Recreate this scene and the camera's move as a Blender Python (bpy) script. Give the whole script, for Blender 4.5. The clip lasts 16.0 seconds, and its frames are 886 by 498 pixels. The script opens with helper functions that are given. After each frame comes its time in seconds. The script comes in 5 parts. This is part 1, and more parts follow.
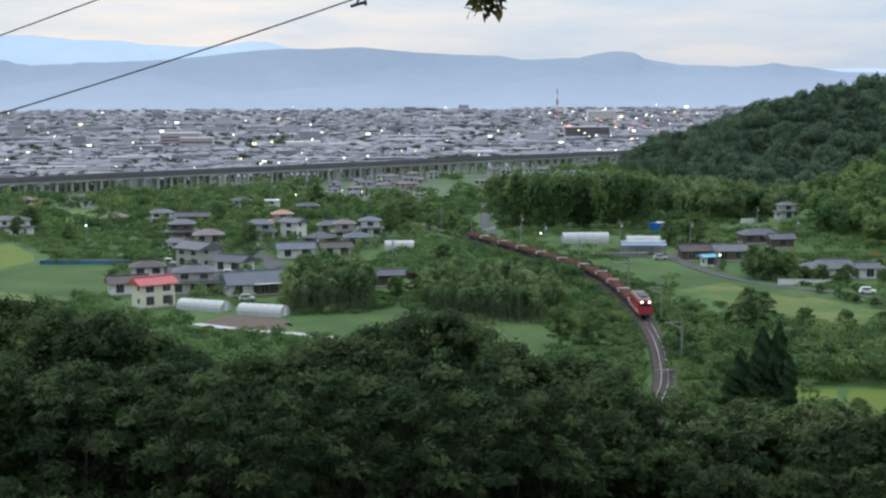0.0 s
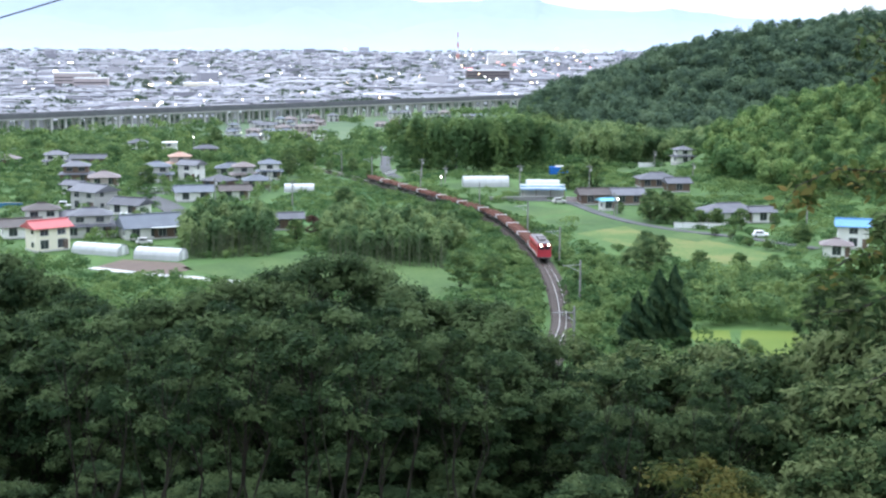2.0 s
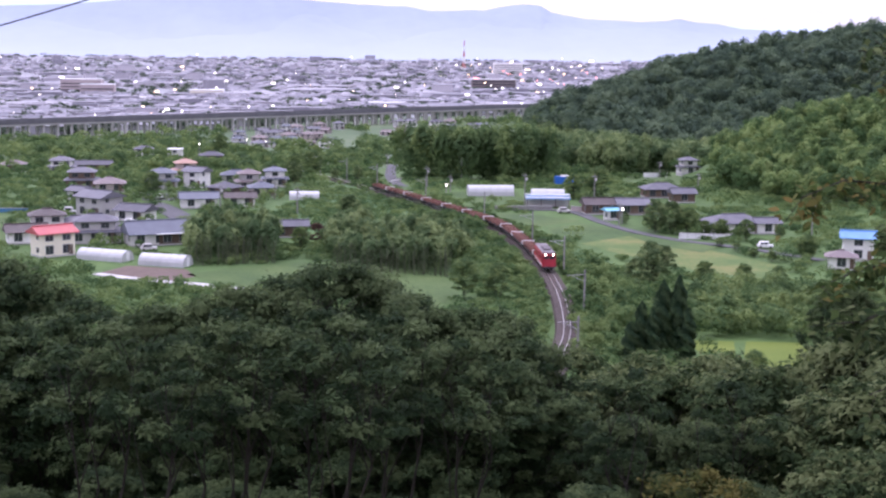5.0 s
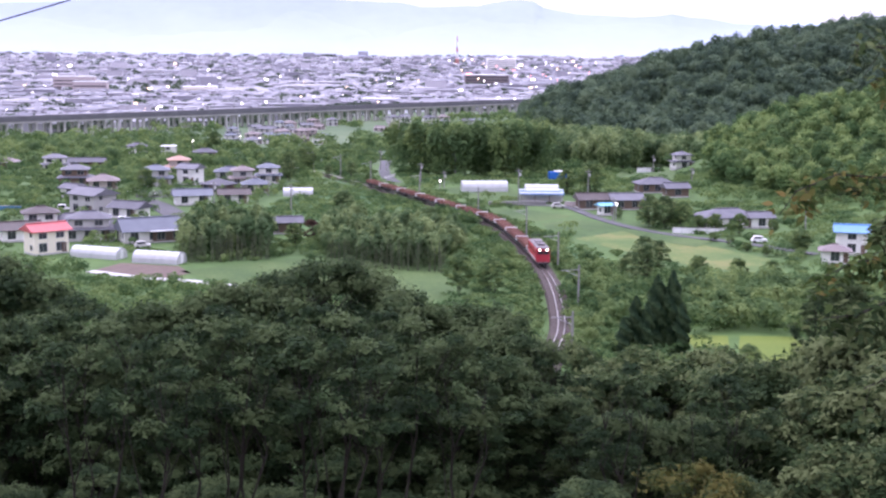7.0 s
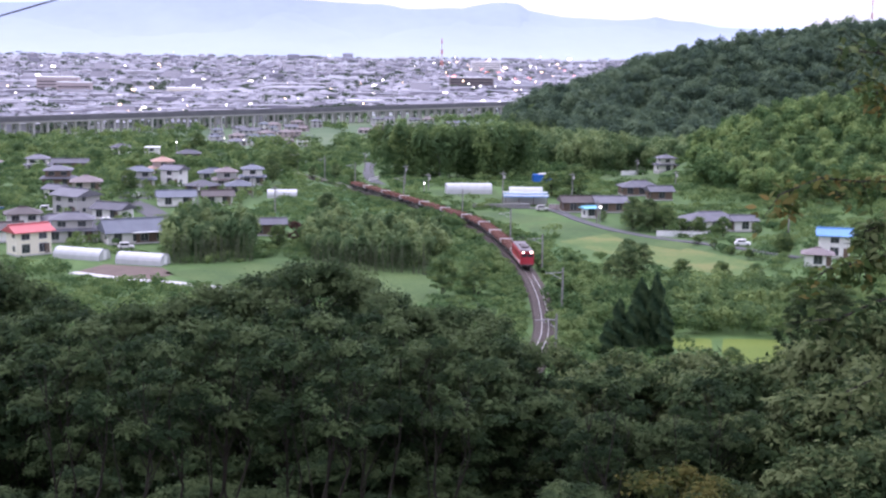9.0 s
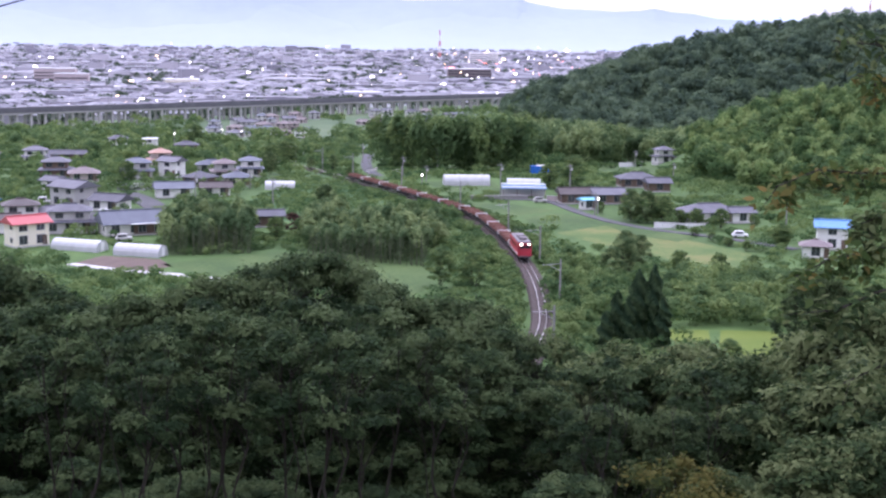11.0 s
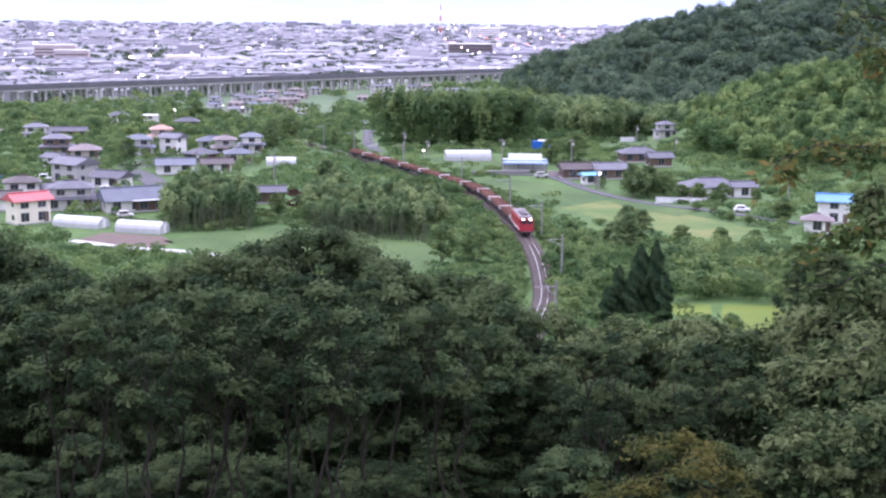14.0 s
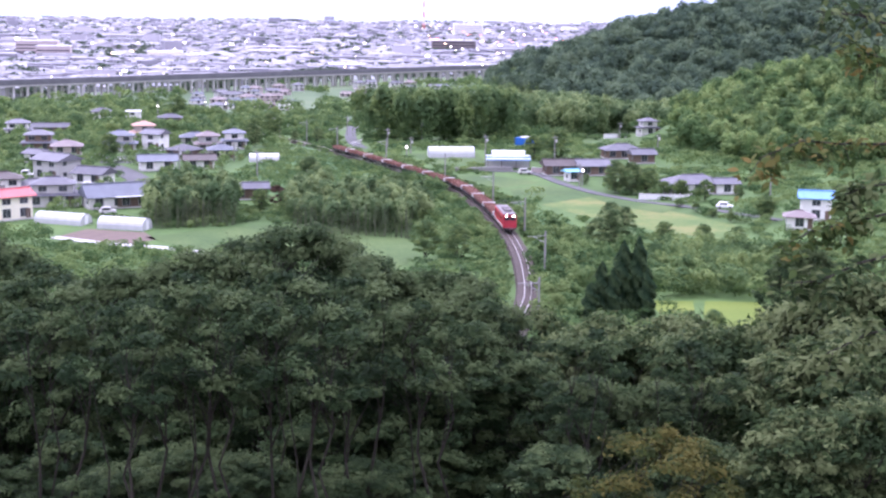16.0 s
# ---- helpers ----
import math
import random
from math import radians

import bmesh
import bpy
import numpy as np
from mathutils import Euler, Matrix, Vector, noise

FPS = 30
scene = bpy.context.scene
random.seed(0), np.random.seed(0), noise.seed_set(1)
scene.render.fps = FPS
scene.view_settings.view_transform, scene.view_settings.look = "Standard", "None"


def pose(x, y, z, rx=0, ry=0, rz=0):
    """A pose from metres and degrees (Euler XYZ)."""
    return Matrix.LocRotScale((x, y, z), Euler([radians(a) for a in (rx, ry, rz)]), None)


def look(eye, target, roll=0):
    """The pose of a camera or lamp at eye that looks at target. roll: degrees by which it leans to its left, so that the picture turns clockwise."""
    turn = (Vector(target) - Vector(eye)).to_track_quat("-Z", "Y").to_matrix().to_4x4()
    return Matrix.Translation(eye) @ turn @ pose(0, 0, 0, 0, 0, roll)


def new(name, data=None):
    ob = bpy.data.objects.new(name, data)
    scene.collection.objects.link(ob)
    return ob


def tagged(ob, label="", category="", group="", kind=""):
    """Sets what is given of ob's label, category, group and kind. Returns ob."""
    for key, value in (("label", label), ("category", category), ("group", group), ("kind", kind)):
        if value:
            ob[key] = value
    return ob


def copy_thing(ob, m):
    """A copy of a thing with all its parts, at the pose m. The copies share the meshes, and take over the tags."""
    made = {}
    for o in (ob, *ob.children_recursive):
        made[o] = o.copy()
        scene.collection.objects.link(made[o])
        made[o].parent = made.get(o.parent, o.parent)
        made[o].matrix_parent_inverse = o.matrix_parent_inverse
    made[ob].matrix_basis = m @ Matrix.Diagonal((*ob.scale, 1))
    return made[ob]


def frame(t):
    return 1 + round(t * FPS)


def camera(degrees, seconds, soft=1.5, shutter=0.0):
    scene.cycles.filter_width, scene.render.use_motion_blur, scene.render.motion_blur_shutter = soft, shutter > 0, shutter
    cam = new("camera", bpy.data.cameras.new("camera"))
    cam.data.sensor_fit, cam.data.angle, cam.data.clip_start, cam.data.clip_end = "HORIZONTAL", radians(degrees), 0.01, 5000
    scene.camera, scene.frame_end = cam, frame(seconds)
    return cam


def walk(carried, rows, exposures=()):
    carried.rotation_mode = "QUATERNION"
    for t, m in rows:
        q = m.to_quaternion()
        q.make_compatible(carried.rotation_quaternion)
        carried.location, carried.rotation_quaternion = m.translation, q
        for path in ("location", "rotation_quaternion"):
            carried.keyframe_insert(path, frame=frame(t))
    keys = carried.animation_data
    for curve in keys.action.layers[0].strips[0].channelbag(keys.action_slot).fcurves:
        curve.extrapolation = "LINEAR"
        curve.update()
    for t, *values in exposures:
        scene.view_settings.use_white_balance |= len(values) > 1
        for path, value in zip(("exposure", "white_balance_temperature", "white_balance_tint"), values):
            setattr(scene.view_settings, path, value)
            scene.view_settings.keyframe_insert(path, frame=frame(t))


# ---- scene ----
cam = camera(35.5, 16.0, soft=2.4)
EYE = (0.0, 0.0, 46.0)
ROWS = [
    (0.0, 0.000, -6.658, 0.300),
    (0.5, -0.890, -7.132, 0.580),
    (1.0, -2.520, -7.641, 0.305),
    (1.5, -3.355, -8.288, -0.063),
    (2.0, -4.078, -9.000, -0.302),
    (2.5, -4.037, -8.968, -0.644),
    (3.0, -3.879, -8.852, -0.665),
    (3.5, -3.514, -8.806, -0.744),
    (4.0, -3.639, -8.655, -0.726),
    (6.5, -3.989, -8.645, -0.619),
    (7.0, -4.105, -8.815, -0.494),
    (7.5, -4.216, -8.810, -0.383),
    (8.0, -4.285, -8.840, -0.309),
    (8.5, -4.511, -8.783, -0.632),
    (9.0, -4.729, -8.714, -0.771),
    (11.5, -4.870, -9.178, -0.811),
    (12.0, -5.009, -9.296, -0.842),
    (12.5, -4.987, -9.458, -0.915),
    (13.0, -4.927, -9.568, -0.896),
    (13.5, -4.854, -9.863, -0.714),
    (14.0, -4.784, -10.073, -0.577),
    (14.5, -4.732, -10.359, -0.516),
    (15.0, -4.927, -10.425, -0.597),
    (15.5, -5.173, -10.371, -0.653),
    (16.0, -5.464, -10.208, -0.707),
]
EXPOSURES = [
    (0.0, 0.19, 5470, 0), (0.5, 0.19, 5470, 0), (1.0, 0.62, 5470, 0), (1.5, 0.94, 5430, 0), (2.0, 1.24, 5310, 2), (2.5, 1.14, 5360, 6), (3.0, 0.84, 5550, 26),
    (3.5, 0.80, 5550, 31), (4.0, 0.80, 5540, 31), (6.5, 1.10, 5450, 31), (7.0, 1.16, 5450, 31), (8.0, 1.18, 5450, 30), (9.0, 0.96, 5410, 26),
    (11.5, 0.98, 5350, 27), (12.5, 1.04, 5350, 27), (13.5, 1.17, 5350, 28), (14.0, 1.29, 5350, 29), (14.5, 1.49, 5340, 31), (16.0, 1.52, 5320, 33)]
walk(cam, [(t, pose(*EYE, 90 + pitch, roll, yaw)) for t, yaw, pitch, roll in ROWS], EXPOSURES)

# ---- light: an overcast evening sky, brighter towards the west ahead ----
world = bpy.data.worlds.new("evening_sky")
scene.world = world
world.use_nodes = True
wt = world.node_tree
wt.nodes.clear()


def wnode(kind, **values):
    n = wt.nodes.new(kind)
    for key, value in values.items():
        n.inputs[key].default_value = value
    return n


sky = wt.nodes.new("ShaderNodeTexSky")
sky.sky_type, sky.sun_disc = "NISHITA", False
sky.sun_elevation, sky.sun_rotation = radians(6), radians(-10)
sky_low = wt.nodes.new("ShaderNodeVectorMath")
sky_low.operation = "SCALE"
sky_low.inputs[3].default_value = 0.08
wt.links.new(sky.outputs[0], sky_low.inputs[0])
geo = wt.nodes.new("ShaderNodeTexCoord")
stretch = wt.nodes.new("ShaderNodeMapping")
stretch.inputs["Scale"].default_value = (5, 5, 34)
wt.links.new(geo.outputs["Generated"], stretch.inputs[0])
puffs = wnode("ShaderNodeTexNoise", Scale=1.6, Detail=6.0, Roughness=0.55)
wt.links.new(stretch.outputs[0], puffs.inputs["Vector"])
cloud = wt.nodes.new("ShaderNodeValToRGB")
cloud.color_ramp.elements[0].position, cloud.color_ramp.elements[0].color = 0.36, (0.73, 0.75, 0.83, 1)
cloud.color_ramp.elements[1].position, cloud.color_ramp.elements[1].color = 0.66, (1.0, 0.87, 0.82, 1)
wt.links.new(puffs.outputs["Fac"], cloud.inputs[0])
mix = wt.nodes.new("ShaderNodeMix")
mix.data_type = "RGBA"
mix.inputs[0].default_value = 0.95
wt.links.new(sky_low.outputs[0], mix.inputs[6])
wt.links.new(cloud.outputs[0], mix.inputs[7])
# the west ahead is bright, the east behind already dim
apart = wt.nodes.new("ShaderNodeSeparateXYZ")
wt.links.new(geo.outputs["Generated"], apart.inputs[0])
span = wnode("ShaderNodeMapRange", **{"From Min": -0.9, "From Max": 0.7, "To Min": 0.64, "To Max": 1.0})
wt.links.new(apart.outputs[1], span.inputs[0])
dim = wt.nodes.new("ShaderNodeVectorMath")
dim.operation = "SCALE"
wt.links.new(mix.outputs[2], dim.inputs[0])
rise = wnode("ShaderNodeMapRange", **{"From Min": 0.0, "From Max": 1.0, "To Min": 0.72, "To Max": 2.05})
wt.links.new(apart.outputs[2], rise.inputs[0])
both = wt.nodes.new("ShaderNodeMath")
both.operation = "MULTIPLY"
wt.links.new(span.outputs[0], both.inputs[0])
wt.links.new(rise.outputs[0], both.inputs[1])
wt.links.new(both.outputs[0], dim.inputs[3])
back = wnode("ShaderNodeBackground", Strength=1.0)
wt.links.new(dim.outputs[0], back.inputs[0])
wt.links.new(back.outputs[0], wt.nodes.new("ShaderNodeOutputWorld").inputs[0])

sun = new("evening_sun", bpy.data.lights.new("evening_sun", "SUN"))
sun.data.energy, sun.data.angle, sun.data.color = 0.8, radians(25), (1.0, 0.9, 0.82)
sun.matrix_world = look((-60, 120, 190), (0, 0, 0))


# ---- materials ----
def material(name, colours, scale=3.0, rough=0.8, bump=0.0, metal=0.0, island=0.0, obj=0.0, detail=5.0, coord="Object",
             fine=None, through_light=0.0, stretch_xyz=None, gloss=0.3, lo=0.3, hi=0.7, tone=0.0):
    """Noise at two scales between the colours, with variation by island or by object."""
    m = bpy.data.materials.new(name)
    m.use_nodes = True
    nt = m.node_tree
    bsdf = nt.nodes["Principled BSDF"]
    bsdf.inputs["Roughness"].default_value, bsdf.inputs["Metallic"].default_value = rough, metal
    bsdf.inputs["Specular IOR Level"].default_value = gloss
    tc = nt.nodes.new("ShaderNodeTexCoord")
    src = tc.outputs[coord]
    if stretch_xyz:
        mp = nt.nodes.new("ShaderNodeMapping")
        mp.inputs["Scale"].default_value = stretch_xyz
        nt.links.new(src, mp.inputs[0])
        src = mp.outputs[0]

    def tex(sc, de):
        n = nt.nodes.new("ShaderNodeTexNoise")
        n.inputs["Scale"].default_value, n.inputs["Detail"].default_value = sc, de
        nt.links.new(src, n.inputs["Vector"])
        return n.outputs["Fac"]

    def math_node(op, a, b):
        n = nt.nodes.new("ShaderNodeMath")
        n.operation = op
        for i, v in enumerate((a, b)):
            if isinstance(v, (int, float)):
                n.inputs[i].default_value = v
            else:
                nt.links.new(v, n.inputs[i])
        return n.outputs[0]

    large, small = tex(scale, detail), tex(fine or scale * 9, 3.0)
    value = math_node("ADD", math_node("MULTIPLY", large, 0.65), math_node("MULTIPLY", small, 0.35))
    if island:
        g = nt.nodes.new("ShaderNodeNewGeometry")
        value = math_node("ADD", value, math_node("MULTIPLY", math_node("SUBTRACT", g.outputs["Random Per Island"], 0.5), island))
    if tone:
        at = nt.nodes.new("ShaderNodeAttribute")
        at.attribute_name = "tone"
        value = math_node("ADD", value, math_node("MULTIPLY", math_node("SUBTRACT", at.outputs["Fac"], 0.5), tone))
    if obj:
        o = nt.nodes.new("ShaderNodeObjectInfo")
        value = math_node("ADD", value, math_node("MULTIPLY", math_node("SUBTRACT", o.outputs["Random"], 0.5), obj))
    ramp = nt.nodes.new("ShaderNodeValToRGB")
    el = ramp.color_ramp.elements
    while len(el) < len(colours):
        el.new(0.5)
    for i, c in enumerate(colours):
        el[i].position = lo + (hi - lo) * i / max(1, len(colours) - 1)
        el[i].color = (*c, 1)
    nt.links.new(value, ramp.inputs[0])
    nt.links.new(ramp.outputs[0], bsdf.inputs["Base Color"])
    if bump:
        b = nt.nodes.new("ShaderNodeBump")
        b.inputs["Strength"].default_value, b.inputs["Distance"].default_value = bump, 0.1
        nt.links.new(small, b.inputs["Height"])
        nt.links.new(b.outputs[0], bsdf.inputs["Normal"])
    if through_light:
        out = nt.nodes["Material Output"]
        tl = nt.nodes.new("ShaderNodeBsdfTranslucent")
        nt.links.new(ramp.outputs[0], tl.inputs["Color"])
        mx = nt.nodes.new("ShaderNodeMixShader")
        mx.inputs[0].default_value = through_light
        nt.links.new(bsdf.outputs[0], mx.inputs[1])
        nt.links.new(tl.outputs[0], mx.inputs[2])
        nt.links.new(mx.outputs[0], out.inputs["Surface"])
    return m


def glowing(name, colour, strength):
    m = bpy.data.materials.new(name)
    m.use_nodes = True
    b = m.node_tree.nodes["Principled BSDF"]
    b.inputs["Base Color"].default_value = (*colour, 1)
    b.inputs["Emission Color"].default_value = (*colour, 1)
    b.inputs["Emission Strength"].default_value = strength
    return m


def leaf(name, colours, **more):
    return material(name, colours, **{**dict(scale=0.13, fine=0.9, rough=0.8, island=0.12, tone=0.26, through_light=0.4, gloss=0.1, lo=0.36, hi=0.64, detail=2.0), **more})


M = dict(
    ground=material("ground_scrub", [(0.042, 0.08, 0.022), (0.068, 0.122, 0.032), (0.105, 0.17, 0.046)], scale=0.02, fine=0.35, bump=0.6, rough=0.95),
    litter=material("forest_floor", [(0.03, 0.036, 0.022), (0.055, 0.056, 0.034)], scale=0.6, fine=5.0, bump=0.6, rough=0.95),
    streets=material("city_ground", [(0.22, 0.225, 0.24), (0.27, 0.275, 0.29), (0.33, 0.33, 0.35)], scale=0.01, fine=0.08, rough=0.95),
    plain=material("plain_fields", [(0.055, 0.095, 0.045), (0.085, 0.13, 0.06), (0.13, 0.165, 0.09)], scale=0.008, fine=0.05, rough=0.95),
    grass=material("meadow_grass", [(0.042, 0.08, 0.022), (0.06, 0.103, 0.027), (0.085, 0.127, 0.036)], lo=0.38, hi=0.62, scale=0.06, fine=1.2, bump=0.4, rough=0.95),
    weeds=material("rank_weeds", [(0.04, 0.09, 0.03), (0.062, 0.125, 0.04), (0.09, 0.155, 0.05)], scale=0.09, fine=1.1, bump=0.6, rough=0.95, lo=0.38, hi=0.62),
    rice=material("ripening_rice", [(0.09, 0.135, 0.017), (0.115, 0.157, 0.021), (0.14, 0.175, 0.026)], scale=0.1, fine=1.5, bump=0.4, rough=0.9),
    straw=material("dry_grass", [(0.07, 0.12, 0.03), (0.105, 0.145, 0.038), (0.15, 0.16, 0.05)], lo=0.4, hi=0.6, scale=0.1, fine=1.0, bump=0.4, rough=0.95),
    soil=material("tilled_soil", [(0.1, 0.075, 0.062), (0.145, 0.11, 0.09)], scale=0.4, rough=0.95, bump=0.4),
    asphalt=material("worn_asphalt", [(0.06, 0.06, 0.065), (0.11, 0.11, 0.114)], scale=0.3, rough=0.9),
    ballast=material("rusty_ballast", [(0.04, 0.032, 0.028), (0.062, 0.049, 0.043), (0.09, 0.073, 0.064)], scale=1.2, rough=0.95, bump=0.8),
    steel=material("worn_rail_steel", [(0.45, 0.43, 0.42), (0.62, 0.6, 0.58)], scale=1.0, rough=0.3, metal=0.9),
    rust=material("rusty_rails", [(0.14, 0.06, 0.045), (0.21, 0.095, 0.07), (0.29, 0.15, 0.115)], scale=0.8, rough=0.8, obj=0.3),
    concrete=material("weathered_concrete", [(0.4, 0.39, 0.38), (0.54, 0.53, 0.51)], scale=0.3, rough=0.9, obj=0.2),
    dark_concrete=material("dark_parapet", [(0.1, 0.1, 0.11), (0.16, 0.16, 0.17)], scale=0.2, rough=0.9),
    # Far hill leaves: blued and lightened, with distance haze put into the colour.
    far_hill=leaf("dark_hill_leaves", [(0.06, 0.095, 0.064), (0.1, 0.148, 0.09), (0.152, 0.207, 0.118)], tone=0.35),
    bamboo=leaf("bamboo_leaves", [(0.075, 0.125, 0.052), (0.14, 0.2, 0.08), (0.23, 0.295, 0.12)], tone=0.45),
    bright_bamboo=leaf("bright_bamboo_leaves", [(0.075, 0.135, 0.048), (0.145, 0.22, 0.072), (0.245, 0.325, 0.112)], tone=0.55),
    grove=leaf("grove_leaves", [(0.078, 0.132, 0.052), (0.125, 0.192, 0.07), (0.2, 0.265, 0.09)], tone=0.4),
    scrub=leaf("scrub_leaves", [(0.065, 0.118, 0.044), (0.115, 0.178, 0.061), (0.175, 0.24, 0.084)], scale=0.07, tone=0.45),
    near_leaf=leaf("near_tree_leaves", [(0.022, 0.041, 0.016), (0.042, 0.069, 0.025), (0.088, 0.122, 0.048)], scale=0.35, fine=3.0, island=0.16, tone=0.36, obj=0.12),
    pale_leaf=leaf("pale_broad_leaves", [(0.027, 0.048, 0.017), (0.056, 0.086, 0.029), (0.14, 0.172, 0.07)], scale=0.6, fine=3.0, island=0.2, tone=0.4, obj=0.2),
    autumn_leaf=leaf("turning_leaves", [(0.045, 0.075, 0.02), (0.09, 0.12, 0.032), (0.16, 0.125, 0.036)], scale=0.7, fine=3.0, island=0.25, tone=0.25, obj=0.35),
    plum_leaf=leaf("dark_red_leaves", [(0.05, 0.025, 0.024), (0.085, 0.045, 0.04), (0.12, 0.08, 0.05)]),
    shrub_leaf=leaf("olive_shrub_leaves", [(0.032, 0.048, 0.013), (0.06, 0.075, 0.018), (0.1, 0.095, 0.023)], scale=0.7, fine=3.0, island=0.25, tone=0.3),
    spruce=leaf("conifer_needles", [(0.03, 0.06, 0.03), (0.055, 0.095, 0.042), (0.09, 0.135, 0.06)], island=0.3, tone=0.5),
    bark=material("grey_bark", [(0.022, 0.02, 0.014), (0.046, 0.041, 0.029)], scale=4, rough=0.95, bump=0.6),
    culm=material("bamboo_culms", [(0.06, 0.075, 0.04), (0.11, 0.12, 0.07)], scale=2, rough=0.6),
    roof_grey=material("grey_roof_tiles", [(0.085, 0.085, 0.1), (0.15, 0.15, 0.17)], scale=0.5, rough=0.7, obj=0.5),
    roof_slate=material("slate_metal_roof", [(0.09, 0.1, 0.125), (0.14, 0.155, 0.185)], scale=0.4, rough=0.65, obj=0.3),
    roof_dark=material("dark_brown_roof", [(0.05, 0.04, 0.04), (0.09, 0.075, 0.07)], scale=0.5, rough=0.6),
    roof_red=material("red_metal_roof", [(0.36, 0.075, 0.08), (0.46, 0.12, 0.12)], scale=0.4, rough=0.5),
    roof_orange=material("orange_tile_roof", [(0.32, 0.19, 0.14), (0.42, 0.27, 0.21)], scale=0.5, rough=0.6),
    roof_brown=material("brown_tile_roof", [(0.15, 0.125, 0.125), (0.22, 0.185, 0.18)], scale=0.5, rough=0.7),
    roof_blue=material("blue_metal_roof", [(0.1, 0.23, 0.46), (0.15, 0.31, 0.57)], scale=0.4, rough=0.4),
    roof_teal=material("turquoise_metal_roof", [(0.17, 0.42, 0.55), (0.25, 0.52, 0.65)], scale=0.4, rough=0.5),
    tarp=material("blue_tarpaulin", [(0.02, 0.1, 0.4), (0.04, 0.16, 0.55)], scale=0.6, rough=0.5),
    net_blue=material("blue_field_netting", [(0.05, 0.16, 0.3), (0.09, 0.23, 0.4)], scale=0.6, rough=0.7),
    wall_white=material("white_plaster", [(0.66, 0.645, 0.62), (0.82, 0.8, 0.78)], scale=0.5, rough=0.85, obj=0.4),
    wall_cream=material("cream_siding", [(0.74, 0.69, 0.56), (0.82, 0.77, 0.64)], scale=0.5, rough=0.8),
    wall_brown=material("brown_timber_wall", [(0.1, 0.07, 0.055), (0.18, 0.13, 0.1)], scale=0.8, rough=0.85, obj=0.3),
    wall_grey=material("grey_siding", [(0.42, 0.41, 0.4), (0.56, 0.55, 0.54)], scale=0.5, rough=0.85, obj=0.4),
    wall_pink=material("pinkish_siding", [(0.4, 0.34, 0.33), (0.52, 0.45, 0.44)], scale=0.5, rough=0.85),
    glass=material("window_glass", [(0.03, 0.035, 0.045), (0.06, 0.065, 0.075)], scale=0.8, rough=0.08, gloss=0.6),
    alu=material("aluminium_frame", [(0.3, 0.3, 0.31), (0.42, 0.42, 0.43)], scale=2, rough=0.45, metal=0.6),
    film=material("greenhouse_film", [(0.4, 0.41, 0.41), (0.52, 0.53, 0.53)], scale=0.5, rough=0.5),
    pole=material("concrete_pole", [(0.19, 0.185, 0.18), (0.28, 0.275, 0.265)], scale=1, rough=0.9),
    wire=material("black_cable", [(0.05, 0.05, 0.055), (0.08, 0.08, 0.085)], scale=3, rough=0.6),
    loco_red=material("red_locomotive_paint", [(0.3, 0.022, 0.035), (0.4, 0.04, 0.055)], scale=0.6, rough=0.4),
    loco_grey=material("grey_roof_paint", [(0.13, 0.115, 0.12), (0.22, 0.2, 0.205)], scale=0.8, rough=0.7),
    black=material("grimy_black_steel", [(0.02, 0.02, 0.02), (0.045, 0.04, 0.038)], scale=1, rough=0.7),
    white=material("white_paint", [(0.7, 0.7, 0.7), (0.82, 0.82, 0.82)], scale=0.6, rough=0.6),
    mast=material("red_mast_paint", [(0.5, 0.2, 0.18), (0.6, 0.3, 0.27)], scale=0.1, rough=0.7),
    # City walls and roofs: pale, near-equal tones, with haze put into the colour.
    city_wall=material("city_facades", [(0.27, 0.265, 0.3), (0.36, 0.35, 0.385), (0.52, 0.5, 0.53)], scale=0.004, fine=0.03, rough=0.9, island=0.6),
    city_roof=material("city_roofs", [(0.18, 0.18, 0.205), (0.25, 0.245, 0.27), (0.35, 0.345, 0.37)], scale=0.004, fine=0.03, rough=0.9, island=0.6),
    city_tree=leaf("city_trees", [(0.045, 0.07, 0.045), (0.075, 0.105, 0.065), (0.11, 0.14, 0.09)]),
    lamp_white=glowing("white_lamp", (1.0, 0.9, 0.7), 3.2),
    lamp_warm=glowing("warm_lamp", (1.0, 0.68, 0.35), 3.5),
    lamp_red=glowing("red_lamp", (1.0, 0.25, 0.18), 3.0),
    head_lamp=glowing("headlamp", (1.0, 0.72, 0.5), 9.0),
)


